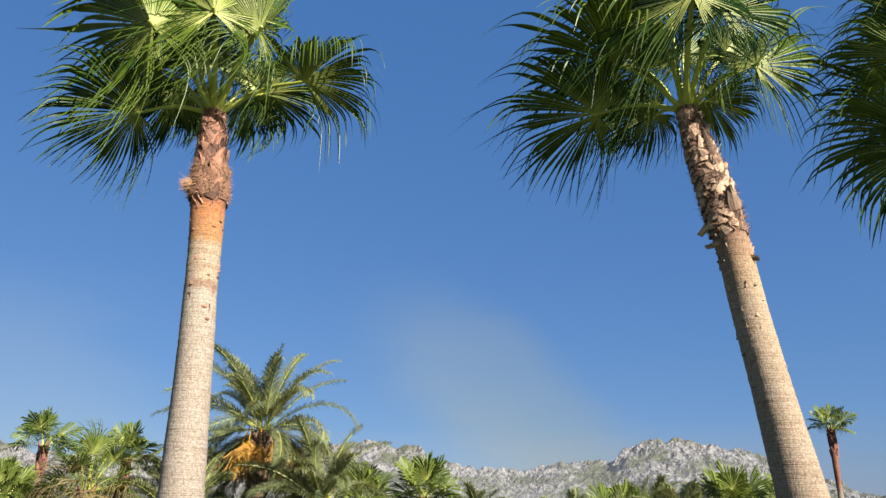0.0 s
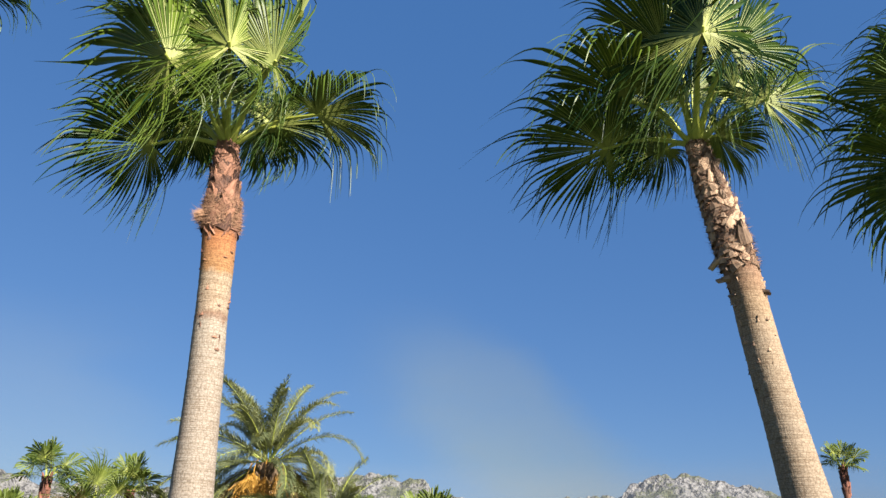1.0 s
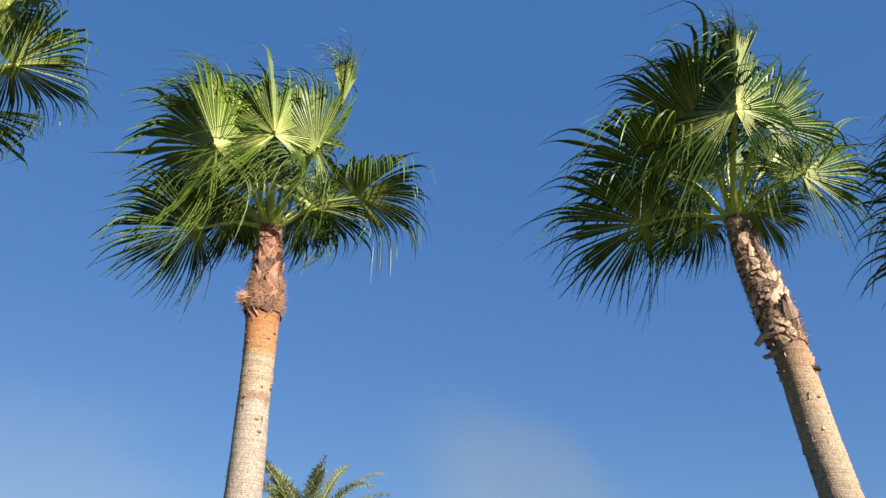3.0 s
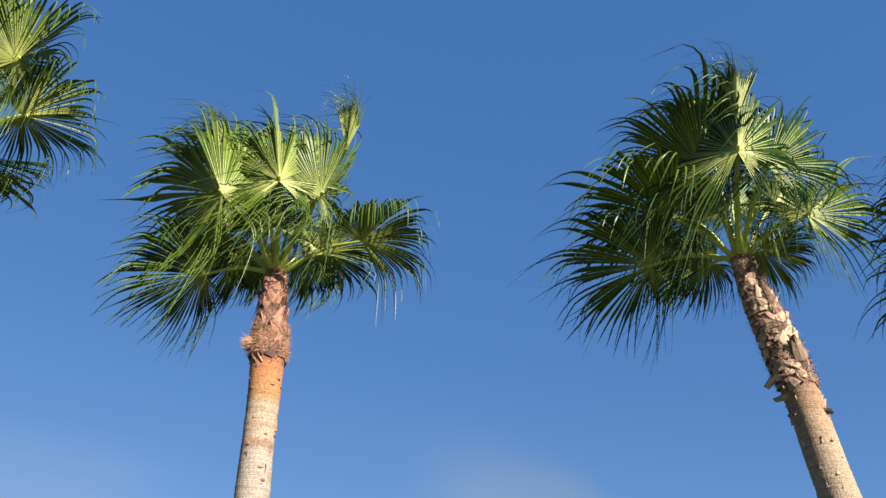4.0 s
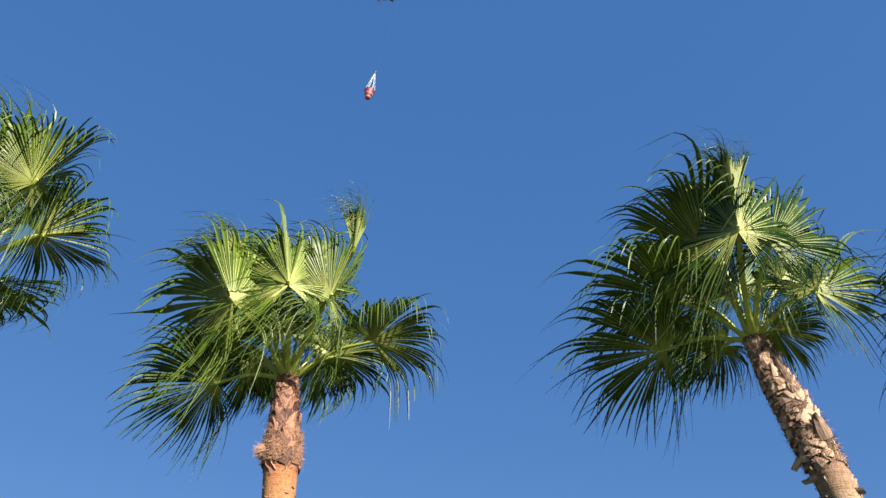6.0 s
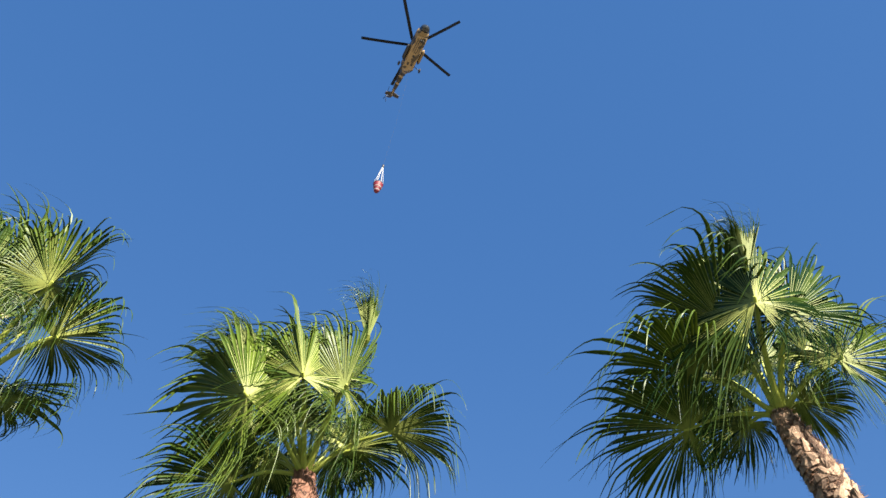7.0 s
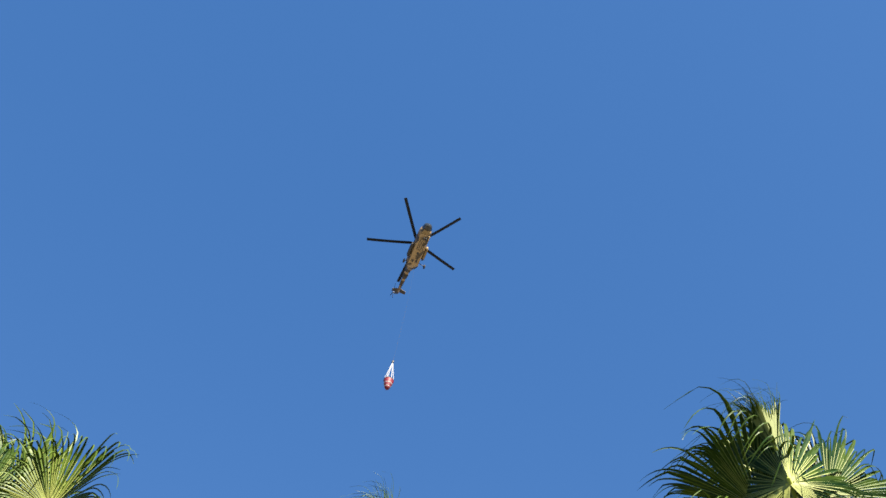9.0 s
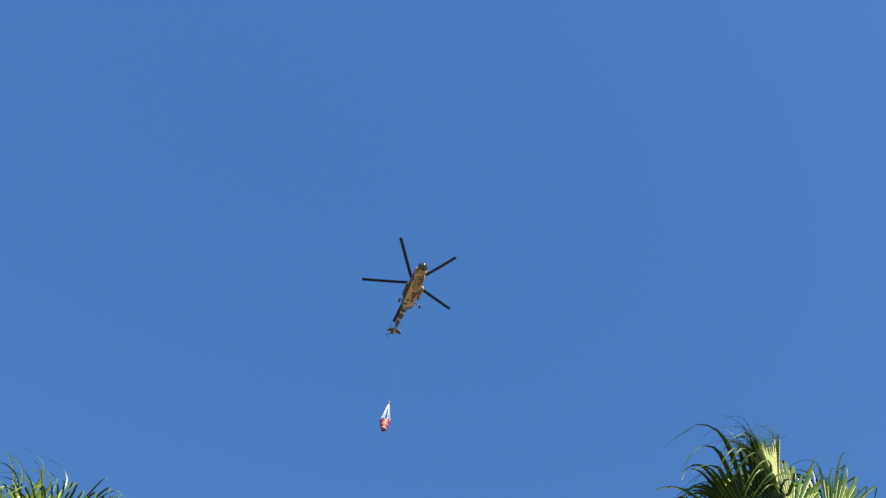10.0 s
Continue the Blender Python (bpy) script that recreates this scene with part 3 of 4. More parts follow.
young_palm(29, (-2.4, 24.0), 2.1, 0.75, "low fan palm with yellow-green leaves", 14)
young_palm(30, (-12.6, 23.5), 1.9, 0.75, "low fan palm in the shade of others", 12)
young_palm(31, (11.2, 25.5), 1.9, 0.75, "low fan palm with broad bright green leaves", 12)


def frond(rng, length, e, sag, pairs=104, leaflet=0.44, curl=0.0, blown=(0, 0)):
    """A feather leaf along +x, arching down; leaflets in two ranks. Returns rachis points and leaflets."""
    p, ang = Vector((0, 0, 0)), e
    pts = [p.copy()]
    n = 14
    for i in range(n):
        ang -= sag / n * (0.35 + 1.6 * i / n)
        push = (i / n) ** 1.5
        p = p + Vector((math.cos(ang) + blown[0] * push, curl * i / n * 0.4 + blown[1] * push, math.sin(ang))).normalized() * (length / n)
        pts.append(p.copy())
    v, f = [], []
    for i in range(pairs):
        u = 0.13 + 0.87 * i / pairs
        s = u * n
        k = min(int(s), n - 1)
        q = pts[k].lerp(pts[k + 1], s - k)
        d = (pts[k + 1] - pts[k]).normalized()
        side = d.cross(Vector((0, 0, 1))).normalized()
        up = side.cross(d)
        ln = leaflet * (0.35 + 0.65 * math.sin(math.pi * min(1, 0.12 + 0.86 * u)) ** 0.7) * rng.uniform(0.85, 1.1)
        for sg in (-1, 1):
            out = (side * sg * 0.75 + d * rng.uniform(0.7, 1.25) + up * rng.uniform(-0.1, 0.7)).normalized()
            tip = q + out * ln + Vector((-0.05, 0, -0.42)) * ln * rng.uniform(0.4, 1.2)
            mid = q + out * ln * 0.5
            w = out.cross(up).normalized() * 0.009
            b = len(v)
            v += [q - w * 0.6, q + w * 0.6, mid + w, mid - w, tip]
            f += [(b, b + 1, b + 2, b + 3), (b + 3, b + 2, b + 4)]
    return pts, v, f


def date_palm(seed, at, height, label, fronds, length, trunk_r=0.2, fruit=0, e_low=-25, group="date palms", hanging=0):
    rng = random.Random(seed)
    palm = thing("date_palm", pose(at[0], at[1], 0), label, "palm tree", group)
    spine = [(0, 0, 0, trunk_r * 1.25), (0.02, 0, height * 0.5, trunk_r), (0.0, 0, height, trunk_r * 1.1)]
    me, line, rad = trunk_mesh("trunk", rng, spine, DATE_BARK, 0.07, 16, 4.0)
    trunk = part("trunk", me, palm, "rough trunk with leaf scars")
    boot = mesh("leaf_base", *boot_mesh(rng, 0.13, 0.22), DATE_BARK)
    for i in range(70):
        z = max(0.1, height - 1.6) + (height - max(0.1, height - 1.6)) * i / 70
        a = i * 2.39996
        m = Matrix.Translation((math.cos(a) * trunk_r * 0.95, math.sin(a) * trunk_r * 0.95, z - 0.1)) @ Matrix.Rotation(a - math.pi / 2, 4, "Z") @ Matrix.Rotation(radians(-26), 4, "X")
        part("leaf_base", boot, trunk, "", m)
    for i in range(fronds + hanging):
        u = i / fronds
        a = i * 2.39996 + rng.uniform(-0.3, 0.3)
        e = radians(86 - (86 - e_low) * min(1, u) ** 1.3 + rng.uniform(-8, 8))
        if u >= 1 and math.cos(a + math.pi / 2) > 0.35:
            a += math.pi
        if u >= 1:
            e, u = radians(rng.uniform(-40, -5)), 0.95
        pts, v, f = frond(rng, length * rng.uniform(0.8, 1.08), e, rng.uniform(0.8, 1.4) * (0.75 + 0.5 * u), curl=rng.uniform(-0.3, 0.3), pairs=150, blown=(-0.35 * math.cos(a), 0.35 * math.sin(a)))
        m = Matrix.Translation((math.cos(a) * 0.1, math.sin(a) * 0.1, height + 0.05 * (1 - u))) @ Matrix.Rotation(a, 4, "Z") @ Matrix.Rotation(rng.uniform(-0.5, 0.5), 4, "X")
        dead = u > 0.9 and rng.random() < 0.5
        fr = part("frond", mesh("frond", v, f, DRY if dead else PINNATE), palm, "", m)
        tv, tf = tube(pts, [0.016 * (1 - 0.9 * k / 14) + 0.003 for k in range(15)], 5)
        part("rachis", mesh("rachis", tv, tf, PETIOLE), fr)
    for i in range(fruit):
        a = -math.pi / 2 + (i - fruit / 2) * 0.6 + rng.uniform(-0.35, 0.35)
        v, f = [], []
        hang = rng.uniform(0.5, 1.0)
        bow = [Vector((0, 0, 0)), Vector((0.3, 0, 0.2)), Vector((0.48, 0, -0.1)), Vector((0.5, 0, -0.25))]
        v, f = tube(bend(bow, 6), 0.014, 5)
        for k in range(110):
            q = Vector((0.5 + rng.gauss(0, 0.02), rng.gauss(0, 0.02), -0.25 - abs(rng.gauss(0, 0.12))))
            end = q + Vector((rng.gauss(0, 0.16), rng.gauss(0, 0.17), -hang * rng.uniform(0.35, 1.0)))
            mv, mf = tube([q, q.lerp(end, 0.5) + Vector((rng.gauss(0, 0.03), rng.gauss(0, 0.03), 0.05)), end], 0.0045, 3, caps=False)
            b = len(v)
            v += mv
            f += [tuple(j + b for j in g) for g in mf]
            for _ in range(7):
                c = q.lerp(end, rng.uniform(0.35, 1.0)) + Vector((rng.gauss(0, 0.015), rng.gauss(0, 0.015), 0))
                r = rng.uniform(0.011, 0.017)
                b = len(v)
                v += [c + Vector((r, 0, 0)), c + Vector((-r, 0, 0)), c + Vector((0, r, 0)), c + Vector((0, -r, 0)), c + Vector((0, 0, r * 1.4)), c + Vector((0, 0, -r * 1.4))]
                f += [(b + g[0], b + g[1], b + g[2]) for g in ((0, 2, 4), (2, 1, 4), (1, 3, 4), (3, 0, 4), (2, 0, 5), (1, 2, 5), (3, 1, 5), (0, 3, 5))]
        part("hanging_fruit", mesh("hanging_fruit", v, f, FRUIT), palm, "hanging bunch of orange dates", Matrix.Translation((0, 0, height - 0.05 - 0.1 * (i % 2))) @ Matrix.Rotation(a, 4, "Z"))
    return palm


date_palm(57, (-5.03, 21.4), 4.0, "date palm with arching grey-green fronds and hanging orange fruit", 34, 2.95, 0.22, 9, e_low=0, hanging=24)
date_palm(42, (-3.2, 20.6), 2.05, "low date palm with pale arching fronds", 40, 2.3, 0.17, e_low=-60)
date_palm(43, (-6.9, 20.5), 1.6, "low date palm behind the tall trunk", 28, 2.0, 0.17)
date_palm(44, (6.6, 26.5), 1.4, "low date palm with straggly pale fronds", 26, 2.0, 0.15)
date_palm(45, (-7.9, 23.5), 1.9, "low date palm between young fan palms", 26, 1.9, 0.15)
date_palm(46, (4.3, 27.0), 1.0, "low date palm with straggly pale fronds", 22, 1.8, 0.15)
date_palm(47, (7.2, 24.2), 1.3, "low date palm with feathery yellow-green fronds", 36, 1.7, 0.14)
date_palm(48, (5.1, 24.6), 1.0, "low date palm with feathery yellow-green fronds", 36, 1.6, 0.14)
date_palm(49, (9.9, 26.0), 1.3, "low date palm with feathery yellow-green fronds", 32, 1.6, 0.14)
date_palm(50, (1.2, 27.5), 1.5, "low date palm in front of the mountain", 30, 1.5, 0.14)

# ---- ground and distance ----
def ground_material():
    """Unseen ground: assumed lawn in the garden, pale dry land beyond it."""
    m, t, p = graph("lawn_and_dry_land")
    where = coords(t)
    far = t.nodes.new("ShaderNodeVectorMath")
    far.operation = "LENGTH"
    t.links.new(where, far.inputs[0])
    grain = noise_tex(t, where, 2.5, 8.0)
    big = noise_tex(t, where, 0.08, 4.0)
    # lawn kept dark so that little light bounces up under the leaves
    lawn = ramp(t, grain, (0.3, (0.02, 0.038, 0.012)), (0.7, (0.055, 0.075, 0.028))).outputs[0]
    dry = ramp(t, big, (0.3, (0.15, 0.125, 0.09)), (0.7, (0.25, 0.215, 0.16))).outputs[0]
    edge = sums(t, "DIVIDE", sums(t, "ADD", far.outputs["Value"], sums(t, "MULTIPLY", big, 20.0)), 120.0)
    t.links.new(mix(t, ramp(t, edge, (0.45, (0, 0, 0)), (0.55, (1, 1, 1))).outputs[0], lawn, dry), p.inputs["Base Color"])
    p.inputs["Roughness"].default_value = 0.95
    bumped(t, p, grain, 0.5, 0.03)
    return m


GROUND = ground_material()
v, f = [], []
rings = [0, 6, 14, 30, 60, 120, 300, 700, 1500, 3000, 4900]
for r in rings:
    for k in range(48):
        a = 2 * math.pi * k / 48
        v.append((math.cos(a) * r, math.sin(a) * r, 0.0))
for i in range(len(rings) - 1):
    for k in range(48):
        f.append((i * 48 + k, i * 48 + (k + 1) % 48, (i + 1) * 48 + (k + 1) % 48, (i + 1) * 48 + k))
tagged(new("ground", mesh("ground", v, f, GROUND)), "unseen ground, assumed dark lawn with pale dry land reaching to the mountains", "ground", kind="structure")


def rock_material():
    m, t, p = graph("limestone_and_scrub")
    where = coords(t)
    geo = t.nodes.new("ShaderNodeNewGeometry")
    sep = t.nodes.new("ShaderNodeSeparateXYZ")
    t.links.new(geo.outputs["Normal"], sep.inputs[0])
    big = noise_tex(t, where, 0.012, 6.0)
    fine = noise_tex(t, where, 0.09, 8.0, (1, 1, 0.45))
    rock = ramp(t, fine, (0.36, (0.03, 0.029, 0.031)), (0.45, (0.118, 0.116, 0.12)), (0.64, (0.215, 0.21, 0.215))).outputs[0]
    green = ramp(t, fine, (0.35, (0.03, 0.04, 0.022)), (0.65, (0.085, 0.09, 0.052))).outputs[0]
    flat = sums(t, "ADD", sums(t, "MULTIPLY", sep.outputs[2], 0.9), sums(t, "MULTIPLY", sums(t, "SUBTRACT", big, 0.5), 2.2))
    flat = sums(t, "ADD", flat, sums(t, "MULTIPLY", sums(t, "SUBTRACT", fine, 0.5), 1.6))
    c = mix(t, ramp(t, flat, (0.66, (0, 0, 0)), (0.95, (1, 1, 1))).outputs[0], rock, green)
    t.links.new(c, p.inputs["Base Color"])
    p.inputs["Roughness"].default_value = 0.95
    bumped(t, p, fine, 1.0, 22.0)
    return m


ROCK = rock_material()
CREST = ((-75, 2.5), (-50, 3.6), (-40, 5.0), (-30, 4.9), (-27.8, 4.4), (-19.4, 4.6), (-12, 5.0), (-8.1, 5.5), (-6.0, 5.75), (-3.5, 5.5), (-1.6, 5.4), (-1.0, 4.45), (1.9, 3.8), (4.8, 3.65), (8.9, 4.2), (12.1, 4.2), (13.4, 5.1), (15.0, 5.6), (18.0, 5.5), (22.0, 4.4), (28.4, 1.7), (40.0, 1.2), (75, 1.0))
v, f = [], []
cols, deep = 900, 90
for i in range(cols):
    az = -75 + 150 * i / (cols - 1)
    top = math.tan(radians(float(np.interp(az, [c[0] for c in CREST], [c[1] for c in CREST])))) * 2500
    for k in range(deep):
        u = k / (deep - 1)
        r = 1750 + 1100 * u
        x, y = math.sin(radians(az)) * r, math.cos(radians(az)) * r
        w = min(1.0, u / 0.66)
        rise = (0.35 * w + 0.65 * w ** 2.2) if u < 0.66 else 1.0 - 1.4 * (u - 0.66)
        h = top * rise
        crag = 1.0 - abs(noise.noise(Vector((x / 170, y / 170, 0.3)))) * 2
        crag2 = 1.0 - abs(noise.noise(Vector((x / 60, y / 60, 4.3)))) * 2
        h += (0.15 + 0.85 * rise) * (1.0 - 0.25 * rise) * ((62 - 50 * rise) * (crag - 0.74) + 16 * (crag2 - 0.65) + 14 * noise.noise(Vector((x / 23, y / 23, 1.7))) + 8 * noise.noise(Vector((x / 11, y / 11, 2.7))))
        v.append((x, y, max(-2.0, h)))
        if i and k:
            a, b = (i - 1) * deep + k - 1, i * deep + k - 1
            f.append((a, b, b + 1, a + 1))
tagged(new("mountain", mesh("mountain", v, f, ROCK, False)), "craggy pale grey limestone mountain range with patches of scrub", "mountain", kind="structure")


def smoke_haze_sheet(label, az0, az1, e0, e1, far, lean, density, colour):
    """Thin drifting smoke behind the mountain, and painted haze before it: a curved sheet."""
    m, t, p = graph("smoke")
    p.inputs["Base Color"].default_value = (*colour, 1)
    p.inputs["Roughness"].default_value = 1.0
    uv = t.nodes.new("ShaderNodeUVMap")
    sep = t.nodes.new("ShaderNodeSeparateXYZ")
    t.links.new(uv.outputs[0], sep.inputs[0])
    cloud = noise_tex(t, uv.outputs[0], 2.6, 5.0)
    x = sums(t, "ADD", sep.outputs[0], sums(t, "MULTIPLY", sep.outputs[1], lean))
    x = sums(t, "ADD", x, sums(t, "MULTIPLY", sums(t, "SUBTRACT", cloud, 0.5), 0.35))
    y = sums(t, "ADD", sep.outputs[1], sums(t, "MULTIPLY", sums(t, "SUBTRACT", cloud, 0.5), 0.3))
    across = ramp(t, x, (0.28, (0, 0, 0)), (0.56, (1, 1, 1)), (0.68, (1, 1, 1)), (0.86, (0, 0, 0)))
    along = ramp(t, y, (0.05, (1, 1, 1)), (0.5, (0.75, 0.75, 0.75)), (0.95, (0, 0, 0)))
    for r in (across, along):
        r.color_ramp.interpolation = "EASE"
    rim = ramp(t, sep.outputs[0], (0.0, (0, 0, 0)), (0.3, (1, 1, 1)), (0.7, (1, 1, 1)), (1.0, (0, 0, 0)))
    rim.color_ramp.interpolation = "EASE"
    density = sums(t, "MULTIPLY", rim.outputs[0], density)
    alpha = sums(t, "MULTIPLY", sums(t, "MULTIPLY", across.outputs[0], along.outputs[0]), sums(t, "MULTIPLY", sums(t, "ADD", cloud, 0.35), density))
    t.links.new(alpha, p.inputs["Alpha"])
    v, f, co = [], [], []
    nx, ny = 24, 12
    for i in range(nx + 1):
        for k in range(ny + 1):
            az = radians(az0 + (az1 - az0) * i / nx)
            el = radians(e0 + (e1 - e0) * k / ny)
            v.append((math.sin(az) * far, math.cos(az) * far, math.tan(el) * far))
            co.append((i / nx, k / ny))
    for i in range(nx):
        for k in range(ny):
            q = i * (ny + 1) + k
            f.append((q, q + ny + 1, q + ny + 2, q + 1))
    me = mesh("smoke_haze", v, f, m, True)
    layer = me.uv_layers.new(name="UVMap")
    for loop in me.loops:
        layer.data[loop.index].uv = co[loop.vertex_index]
    ob = tagged(new("smoke_haze", me), label, "smoke", kind="structure")
    ob.visible_shadow = False
    return ob


smoke_haze_sheet("thin beige wildfire smoke drifting up behind the mountain", -10.0, 24.0, 2.0, 20.0, 3400, 0.5, 0.39, (0.115, 0.132, 0.1))
smoke_haze_sheet("thin bluish wildfire haze low over the mountain", -66, -6, 1.0, 19.0, 3600, 0.1, 0.19, (0.11, 0.12, 0.105))
# aerial haze over the mountain foot, put into a see-through bluish sheet
smoke_haze_sheet("bluish distance haze on a sheet in front of the mountain foot", -62, 64, 0.5, 7.5, 1640, 0.0, 0.36, (0.13, 0.145, 0.17))

# ---- helicopter and its bucket ----
def camo_material(name, edge, paint, dark):
    m, t, p = graph(name)
    where = coords(t)
    n = noise_tex(t, where, 0.8, 2.0)
    dirt = noise_tex(t, where, 4.0, 6.0)
    c = ramp(t, n, (edge, paint), (edge + 0.04, dark))
    t.links.new(mix(t, sums(t, "MULTIPLY", dirt, 0.5), c.outputs[0], (0.1, 0.07, 0.04), "MIX"), p.inputs["Base Color"])
    p.inputs["Roughness"].default_value = 0.6
    return m


CAMO = camo_material("desert_camouflage", 0.46, (0.26, 0.18, 0.075), (0.02, 0.022, 0.02))
TAIL_CAMO = camo_material("dark_banded_camouflage", 0.4, (0.03, 0.026, 0.022), (0.01, 0.012, 0.014))
BELLY = camo_material("tan_belly_paint", 0.55, (0.4, 0.285, 0.145), (0.05, 0.042, 0.028))
DARK_PAINT = rough_material("dark_grey_paint", (0.02, 0.02, 0.022), (0.05, 0.05, 0.05), 2.0, 0.5, 0.1)
BLADE = rough_material("rotor_blade_grey", (0.008, 0.01, 0.014), (0.022, 0.026, 0.034), 1.0, 0.4, 0.05)
BLADE.node_tree.nodes["Principled BSDF"].inputs["Specular IOR Level"].default_value = 0.08
RUBBER = rough_material("tyre_rubber", (0.012, 0.012, 0.012), (0.03, 0.03, 0.03), 5.0, 0.8, 0.1)
RED = rough_material("red_bucket_fabric", (0.1, 0.003, 0.01), (0.21, 0.007, 0.022), 2.0, 0.6, 0.2)
WHITE = rough_material("white_webbing", (0.3, 0.3, 0.3), (0.42, 0.42, 0.41), 3.0, 0.7, 0.1)
GLAZE, gt, gp = graph("cockpit_glass")
gp.inputs["Base Color"].default_value = (0.02, 0.025, 0.03, 1)
gp.inputs["Roughness"].default_value, gp.inputs["IOR"].default_value = 0.06, 1.6


def loft(sections, sides=20, power=2.6):
    """sections: (x, centre y, centre z, half width, half height); a rounded-box hull along x."""
    v, f = [], []
    for i, (x, cy, cz, w, h) in enumerate(sections):
        for k in range(sides):
            a = 2 * math.pi * k / sides
            c, s = math.cos(a), math.sin(a)
            v.append((x, cy + w * math.copysign(abs(c) ** (2 / power), c), cz + h * math.copysign(abs(s) ** (2 / power), s)))
        if i:
            b = (i - 1) * sides
            f += [(b + k, b + (k + 1) % sides, b + sides + (k + 1) % sides, b + sides + k) for k in range(sides)]
    f += [tuple(reversed(range(sides))), tuple(range(len(v) - sides, len(v)))]
    return v, f


def slab(points, thick, axis):
    """A flat plate: an outline, thickened along axis."""
    o = Vector(axis).normalized() * thick / 2
    n = len(points)
    v = [Vector(p) - o for p in points] + [Vector(p) + o for p in points]
    f = [tuple(reversed(range(n))), tuple(range(n, 2 * n))] + [(i, (i + 1) % n, n + (i + 1) % n, n + i) for i in range(n)]
    return v, f


def helicopter(at):
    heli = thing("helicopter", at, "desert-camouflage transport helicopter with five rotor blades, in flight", "helicopter")
    part("fuselage", mesh("fuselage", *loft([(5.3, 0, 0.05, 0.95, 0.95), (4.6, 0, 0.1, 1.18, 1.2), (3.2, 0, 0.12, 1.25, 1.28), (0, 0, 0.12, 1.25, 1.28), (-2.6, 0, 0.14, 1.25, 1.26), (-3.6, 0, 0.3, 1.0, 1.05), (-4.6, 0, 0.62, 0.62, 0.7)]), CAMO, True), heli)
    part("nose_glazing", mesh("nose_glazing", *loft([(6.45, 0, -0.3, 0.12, 0.12), (6.3, 0, -0.22, 0.5, 0.5), (5.95, 0, -0.1, 0.78, 0.8), (5.3, 0, 0.05, 0.96, 0.96)]), GLAZE, True), heli, "dark glazed cockpit nose")
    part("belly_panel", mesh("belly_panel", *loft([(4.4, 0, -1.05, 0.7, 0.1), (4.2, 0, -1.06, 0.98, 0.16), (0, 0, -1.06, 1.06, 0.18), (-2.6, 0, -1.02, 1.06, 0.2), (-3.5, 0, -0.72, 0.66, 0.12)]), BELLY, True), heli, "tan painted belly")
    for y in (-0.55, -0.2, 0.2, 0.55):
        part("belly_rail", mesh("belly_rail", *slab([(3.9, y - 0.05, -1.25), (1.0, y - 0.05, -1.25), (1.0, y + 0.05, -1.25), (3.9, y + 0.05, -1.25)], 0.08, (0, 0, 1)), DARK_PAINT), heli)
    for x, y in ((0.2, 0.0), (-1.6, 0.35), (-1.6, -0.4)):
        part("hatch", mesh("hatch", *slab([(x + 0.25, y - 0.2, -1.26), (x - 0.25, y - 0.2, -1.26), (x - 0.25, y + 0.2, -1.26), (x + 0.25, y + 0.2, -1.26)], 0.06, (0, 0, 1)), DARK_PAINT), heli)
    for s in (-1, 1):
        part("fuel_pod", mesh("fuel_pod", *loft([(1.7, s * 1.5, -0.45, 0.12, 0.2), (1.3, s * 1.5, -0.45, 0.3, 0.45), (-1.0, s * 1.5, -0.45, 0.3, 0.45), (-1.4, s * 1.5, -0.45, 0.12, 0.2)], 12), DARK_PAINT if s < 0 else CAMO, True), heli, "side fuel pod")
        part("engine_intake", mesh("engine_intake", *loft([(3.2, s * 0.5, 1.75, 0.25, 0.3), (2.7, s * 0.5, 1.75, 0.4, 0.4), (0.6, s * 0.5, 1.7, 0.45, 0.45), (0.2, s * 0.85, 1.7, 0.3, 0.3)], 12), DARK_PAINT, True), heli)
        for i in range(4):
            x = 2.9 - i * 1.25
            v, f = tube([(x, s * 1.22, 0.45), (x, s * 1.27, 0.45)], 0.24, 12)
            part("window", mesh("window", v, f, GLAZE), heli, "round dark cabin window")
        part("cargo_door", mesh("cargo_door", *slab([(-2.7, s * 1.2, -0.9), (-3.9, s * 0.85, -0.3), (-3.9, s * 0.85, 0.7), (-2.7, s * 1.2, 0.9)], 0.06, (0.3, s, 0)), DARK_PAINT), heli)
        part("strut", mesh("strut", *tube([(-1.9, s * 1.0, -0.9), (-1.9, s * 2.0, -1.75)], 0.07, 8), DARK_PAINT), heli)
        wheel = part("wheel", mesh("wheel", *tube([(-1.9, s * 1.95, -1.8), (-1.9, s * 2.0, -1.8), (-1.9, s * 2.2, -1.8), (-1.9, s * 2.25, -1.8)], [0.3, 0.43, 0.43, 0.3], 16), RUBBER, True), heli, "black main wheel")
        part("rim", mesh("rim", *tube([(-1.9, s * 1.93, -1.8), (-1.9, s * 2.27, -1.8)], 0.2, 12), DARK_PAINT), wheel)
        part("stabiliser", mesh("stabiliser", *slab([(-9.6, s * 0.2, 0.75), (-10.5, s * 0.2, 0.75), (-10.6, s * 1.4, 0.75), (-10.0, s * 1.4, 0.75)], 0.14, (0, 0, 1)), TAIL_CAMO), heli)
    part("nose_strut", mesh("nose_strut", *tube([(3.9, 0, -1.0), (3.9, 0, -1.75)], 0.08, 8), DARK_PAINT), heli)
    for s in (-1, 1):
        part("nose_wheel", mesh("nose_wheel", *tube([(3.9, s * 0.1, -1.85), (3.9, s * 0.14, -1.85), (3.9, s * 0.26, -1.85), (3.9, s * 0.3, -1.85)], [0.2, 0.29, 0.29, 0.2], 14), RUBBER, True), heli)
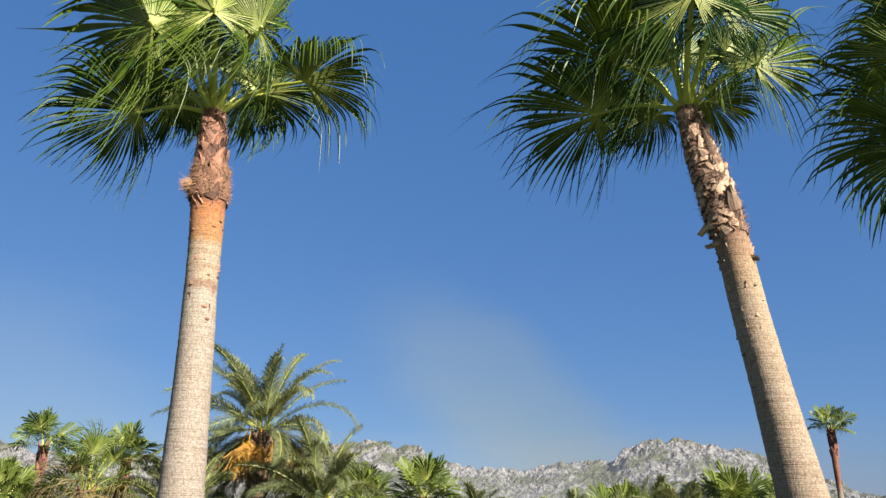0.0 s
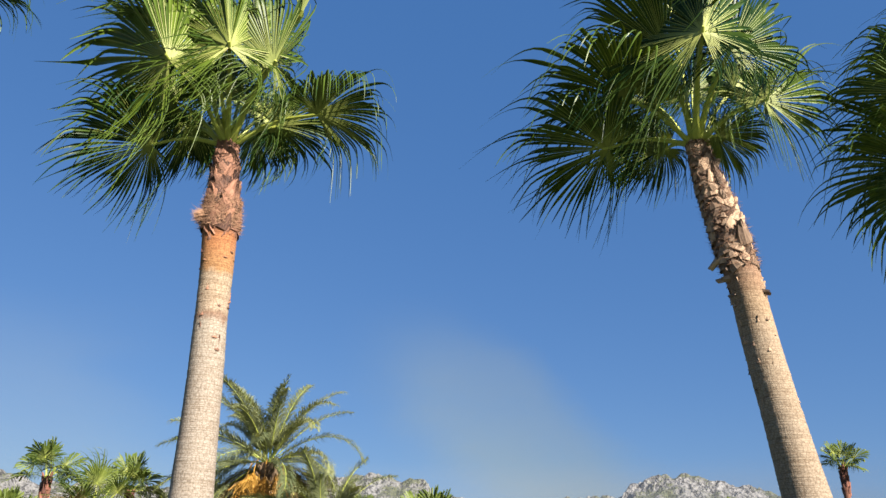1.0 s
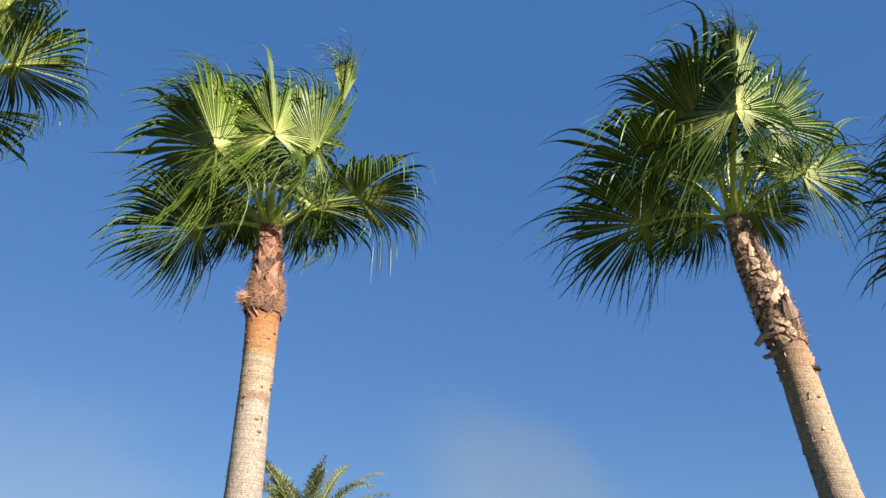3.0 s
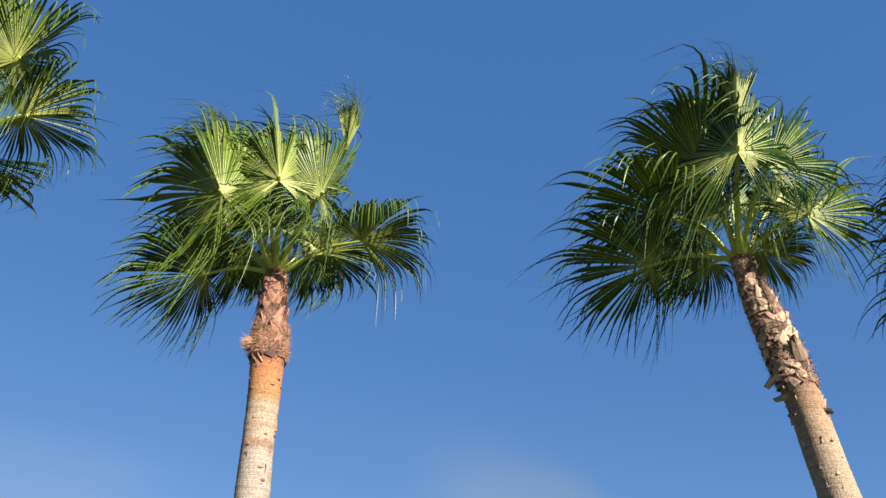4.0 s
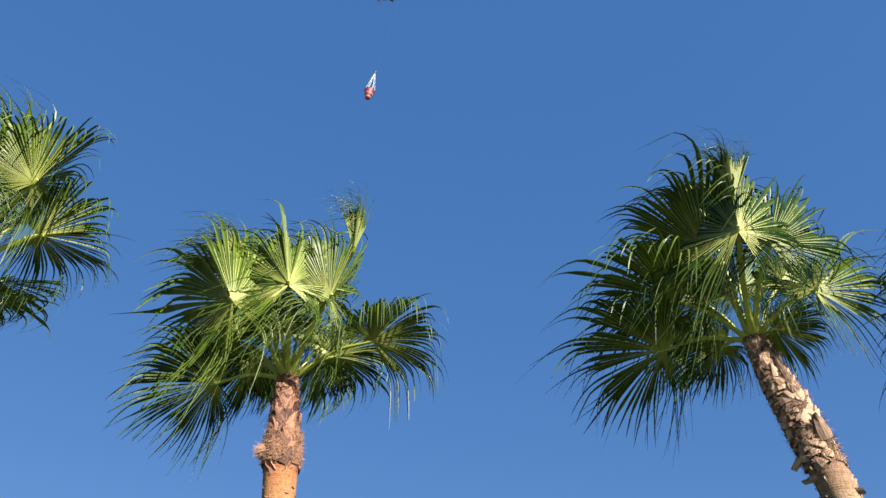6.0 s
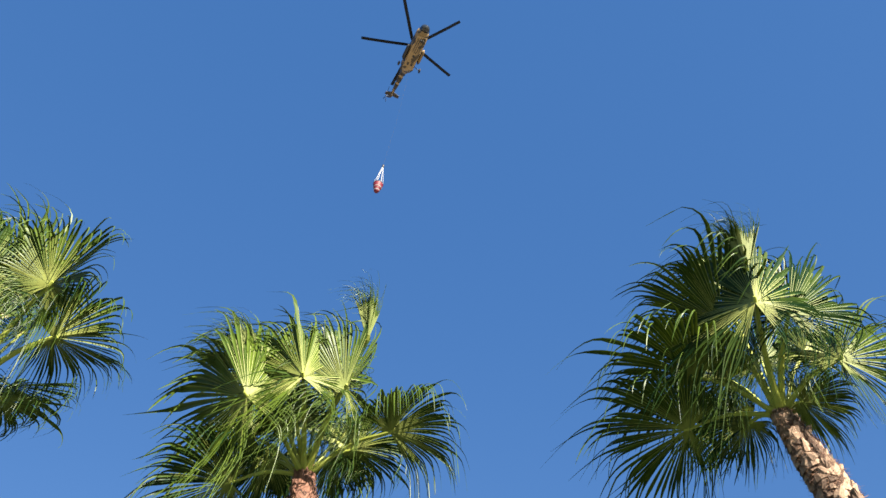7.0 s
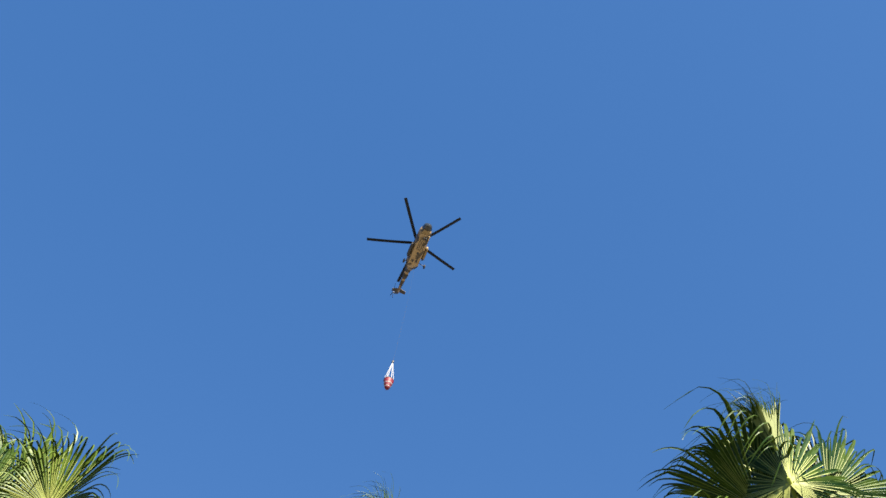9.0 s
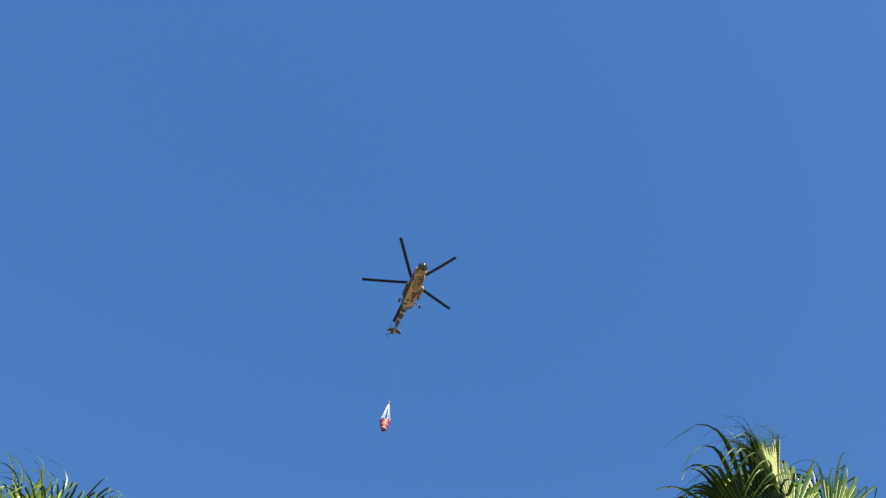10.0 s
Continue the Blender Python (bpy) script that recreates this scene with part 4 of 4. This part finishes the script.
    part("tail_boom", mesh("tail_boom", *loft([(-3.4, 0, 0.7, 0.66, 0.72), (-5.5, 0, 0.95, 0.46, 0.5), (-9.0, 0, 1.1, 0.3, 0.34), (-10.9, 0, 1.15, 0.22, 0.28)], 16, 2.2), BELLY, True), heli, "tan tail boom with dark bands")
    for x0, x1 in ((-3.6, -5.3), (-6.0, -7.1), (-7.7, -8.9)):
        at_boom = lambda x: (x, 0, 0.7 + (-3.4 - x) * 0.075, 0.672 - (-3.4 - x) * 0.066 + 0.03 * (x < -5), 0.73 - (-3.4 - x) * 0.068 + 0.03 * (x < -5))
        part("tail_band", mesh("tail_band", *loft([at_boom(x0), at_boom((x0 + x1) / 2), at_boom(x1)], 16, 2.2), TAIL_CAMO, True), heli, "near-black camouflage band")
    part("tail_fin", mesh("tail_fin", *slab([(-10.2, 0, 1.2), (-11.1, 0, 1.0), (-12.6, 0, 3.2), (-11.9, 0, 3.3)], 0.22, (0, 1, 0)), TAIL_CAMO), heli)
    tail = part("tail_rotor", mesh("tail_rotor", *tube([(-12.2, -0.15, 3.0), (-12.2, -0.55, 3.0)], 0.14, 10), DARK_PAINT), heli)
    for i in range(3):
        a = radians(25 + 120 * i)
        u, w = Vector((math.cos(a), 0, math.sin(a))), Vector((-math.sin(a), 0, math.cos(a))) * 0.13
        o = Vector((-12.2, -0.5, 3.0))
        part("tail_blade", mesh("tail_blade", *slab([o + u * 0.15 - w * 0.6, o + u * 1.9 - w, o + u * 1.9 + w, o + u * 0.15 + w * 0.6], 0.04, (0, 1, 0)), BLADE), tail)
    part("gearbox_fairing", mesh("gearbox_fairing", *loft([(2.4, 0, 1.5, 0.4, 0.3), (1.4, 0, 1.75, 0.75, 0.55), (-1.6, 0, 1.75, 0.7, 0.55), (-4.0, 0, 1.2, 0.3, 0.3)], 16), CAMO, True), heli)
    hub = part("rotor_hub", mesh("rotor_hub", *tube([(0.3, 0, 2.2), (0.3, 0, 2.5), (0.3, 0, 2.85), (0.3, 0, 3.0)], [0.28, 0.45, 0.45, 0.2], 14), DARK_PAINT, True), heli)
    for i in range(5):
        a = radians(ROTOR_TURN + 72 * i)
        sec = []
        u, w = Vector((math.cos(a), math.sin(a), 0)), Vector((-math.sin(a), math.cos(a), 0))
        v, f = [], []
        for k in range(9):
            d = 0.4 + 9.5 * k / 8
            c = 0.16 if k == 0 else 0.3
            o = Vector((0.3, 0, 2.75 - 0.012 * d + 0.0052 * d * d)) + u * d
            v += [o - w * c, o - w * c * 0.3 + Vector((0, 0, 0.05)), o + w * c, o - w * c * 0.3 - Vector((0, 0, 0.04))]
            if k:
                b = (k - 1) * 4
                f += [(b + j, b + (j + 1) % 4, b + 4 + (j + 1) % 4, b + 4 + j) for j in range(4)]
        f += [(3, 2, 1, 0), (32, 33, 34, 35)]
        part("rotor_blade", mesh("rotor_blade", v, f, BLADE), hub, "long dark grey rotor blade")
    return heli


HELI_HEADING, ROTOR_TURN = 304.0, 110.0
HELI_AT = Vector((-11.0, 70.9, 128.6))
helicopter(pose(*HELI_AT, 0, 0, HELI_HEADING))


def water_bucket(top, low):
    """Fire-fighting bucket on a long line from top down to low."""
    axis = (Vector(top) - Vector(low)).normalized()
    turn = Vector((0, 0, 1)).rotation_difference(axis).to_matrix().to_4x4()
    thing_at = Matrix.Translation(low) @ turn
    long = (Vector(top) - Vector(low)).length
    b = thing("water_bucket", thing_at, "red fire-fighting water bucket on white straps under a long line", "bucket")
    part("shell", mesh("shell", *tube([(0, 0, 0), (0, 0, 0.25), (0, 0, 0.9), (0, 0, 1.7), (0, 0, 1.78)], [0.28, 0.4, 0.6, 0.78, 0.76], 20), RED, True), b, "red fabric bucket")
    for z, r in ((0.3, 0.435), (0.92, 0.62)):
        part("band", mesh("band", *tube([(0, 0, z), (0, 0, z + 0.08)], [r, r + 0.05], 20, caps=False), WHITE, True), b, "white band")
    part("rim", mesh("rim", *tube([(0, 0, 1.72), (0, 0, 1.86)], [0.8, 0.8], 20), DARK_PAINT, True), b, "dark rim")
    for i in range(6):
        a = radians(60 * i + 20)
        part("strap", mesh("strap", *tube([(0.76 * math.cos(a), 0.76 * math.sin(a), 1.8), (0.05 * math.cos(a), 0.05 * math.sin(a), 5.9)], 0.03, 5), WHITE), b, "white sling strap")
    part("hook", mesh("hook", *tube([(0, 0, 5.8), (0, 0, 6.0), (0, 0, 6.3), (0, 0, 6.5)], [0.1, 0.18, 0.18, 0.08], 8), DARK_PAINT, True), b)
    part("line", mesh("line", *tube([(0, 0, 6.4), (0.2, 0, long * 0.5), (0, 0, long)], 0.007, 5), DARK_PAINT), b, "thin dark suspension line")
    return b


water_bucket(HELI_AT + Vector((0, 0, -1.1)), (-17.4, 71.5, 90.2))
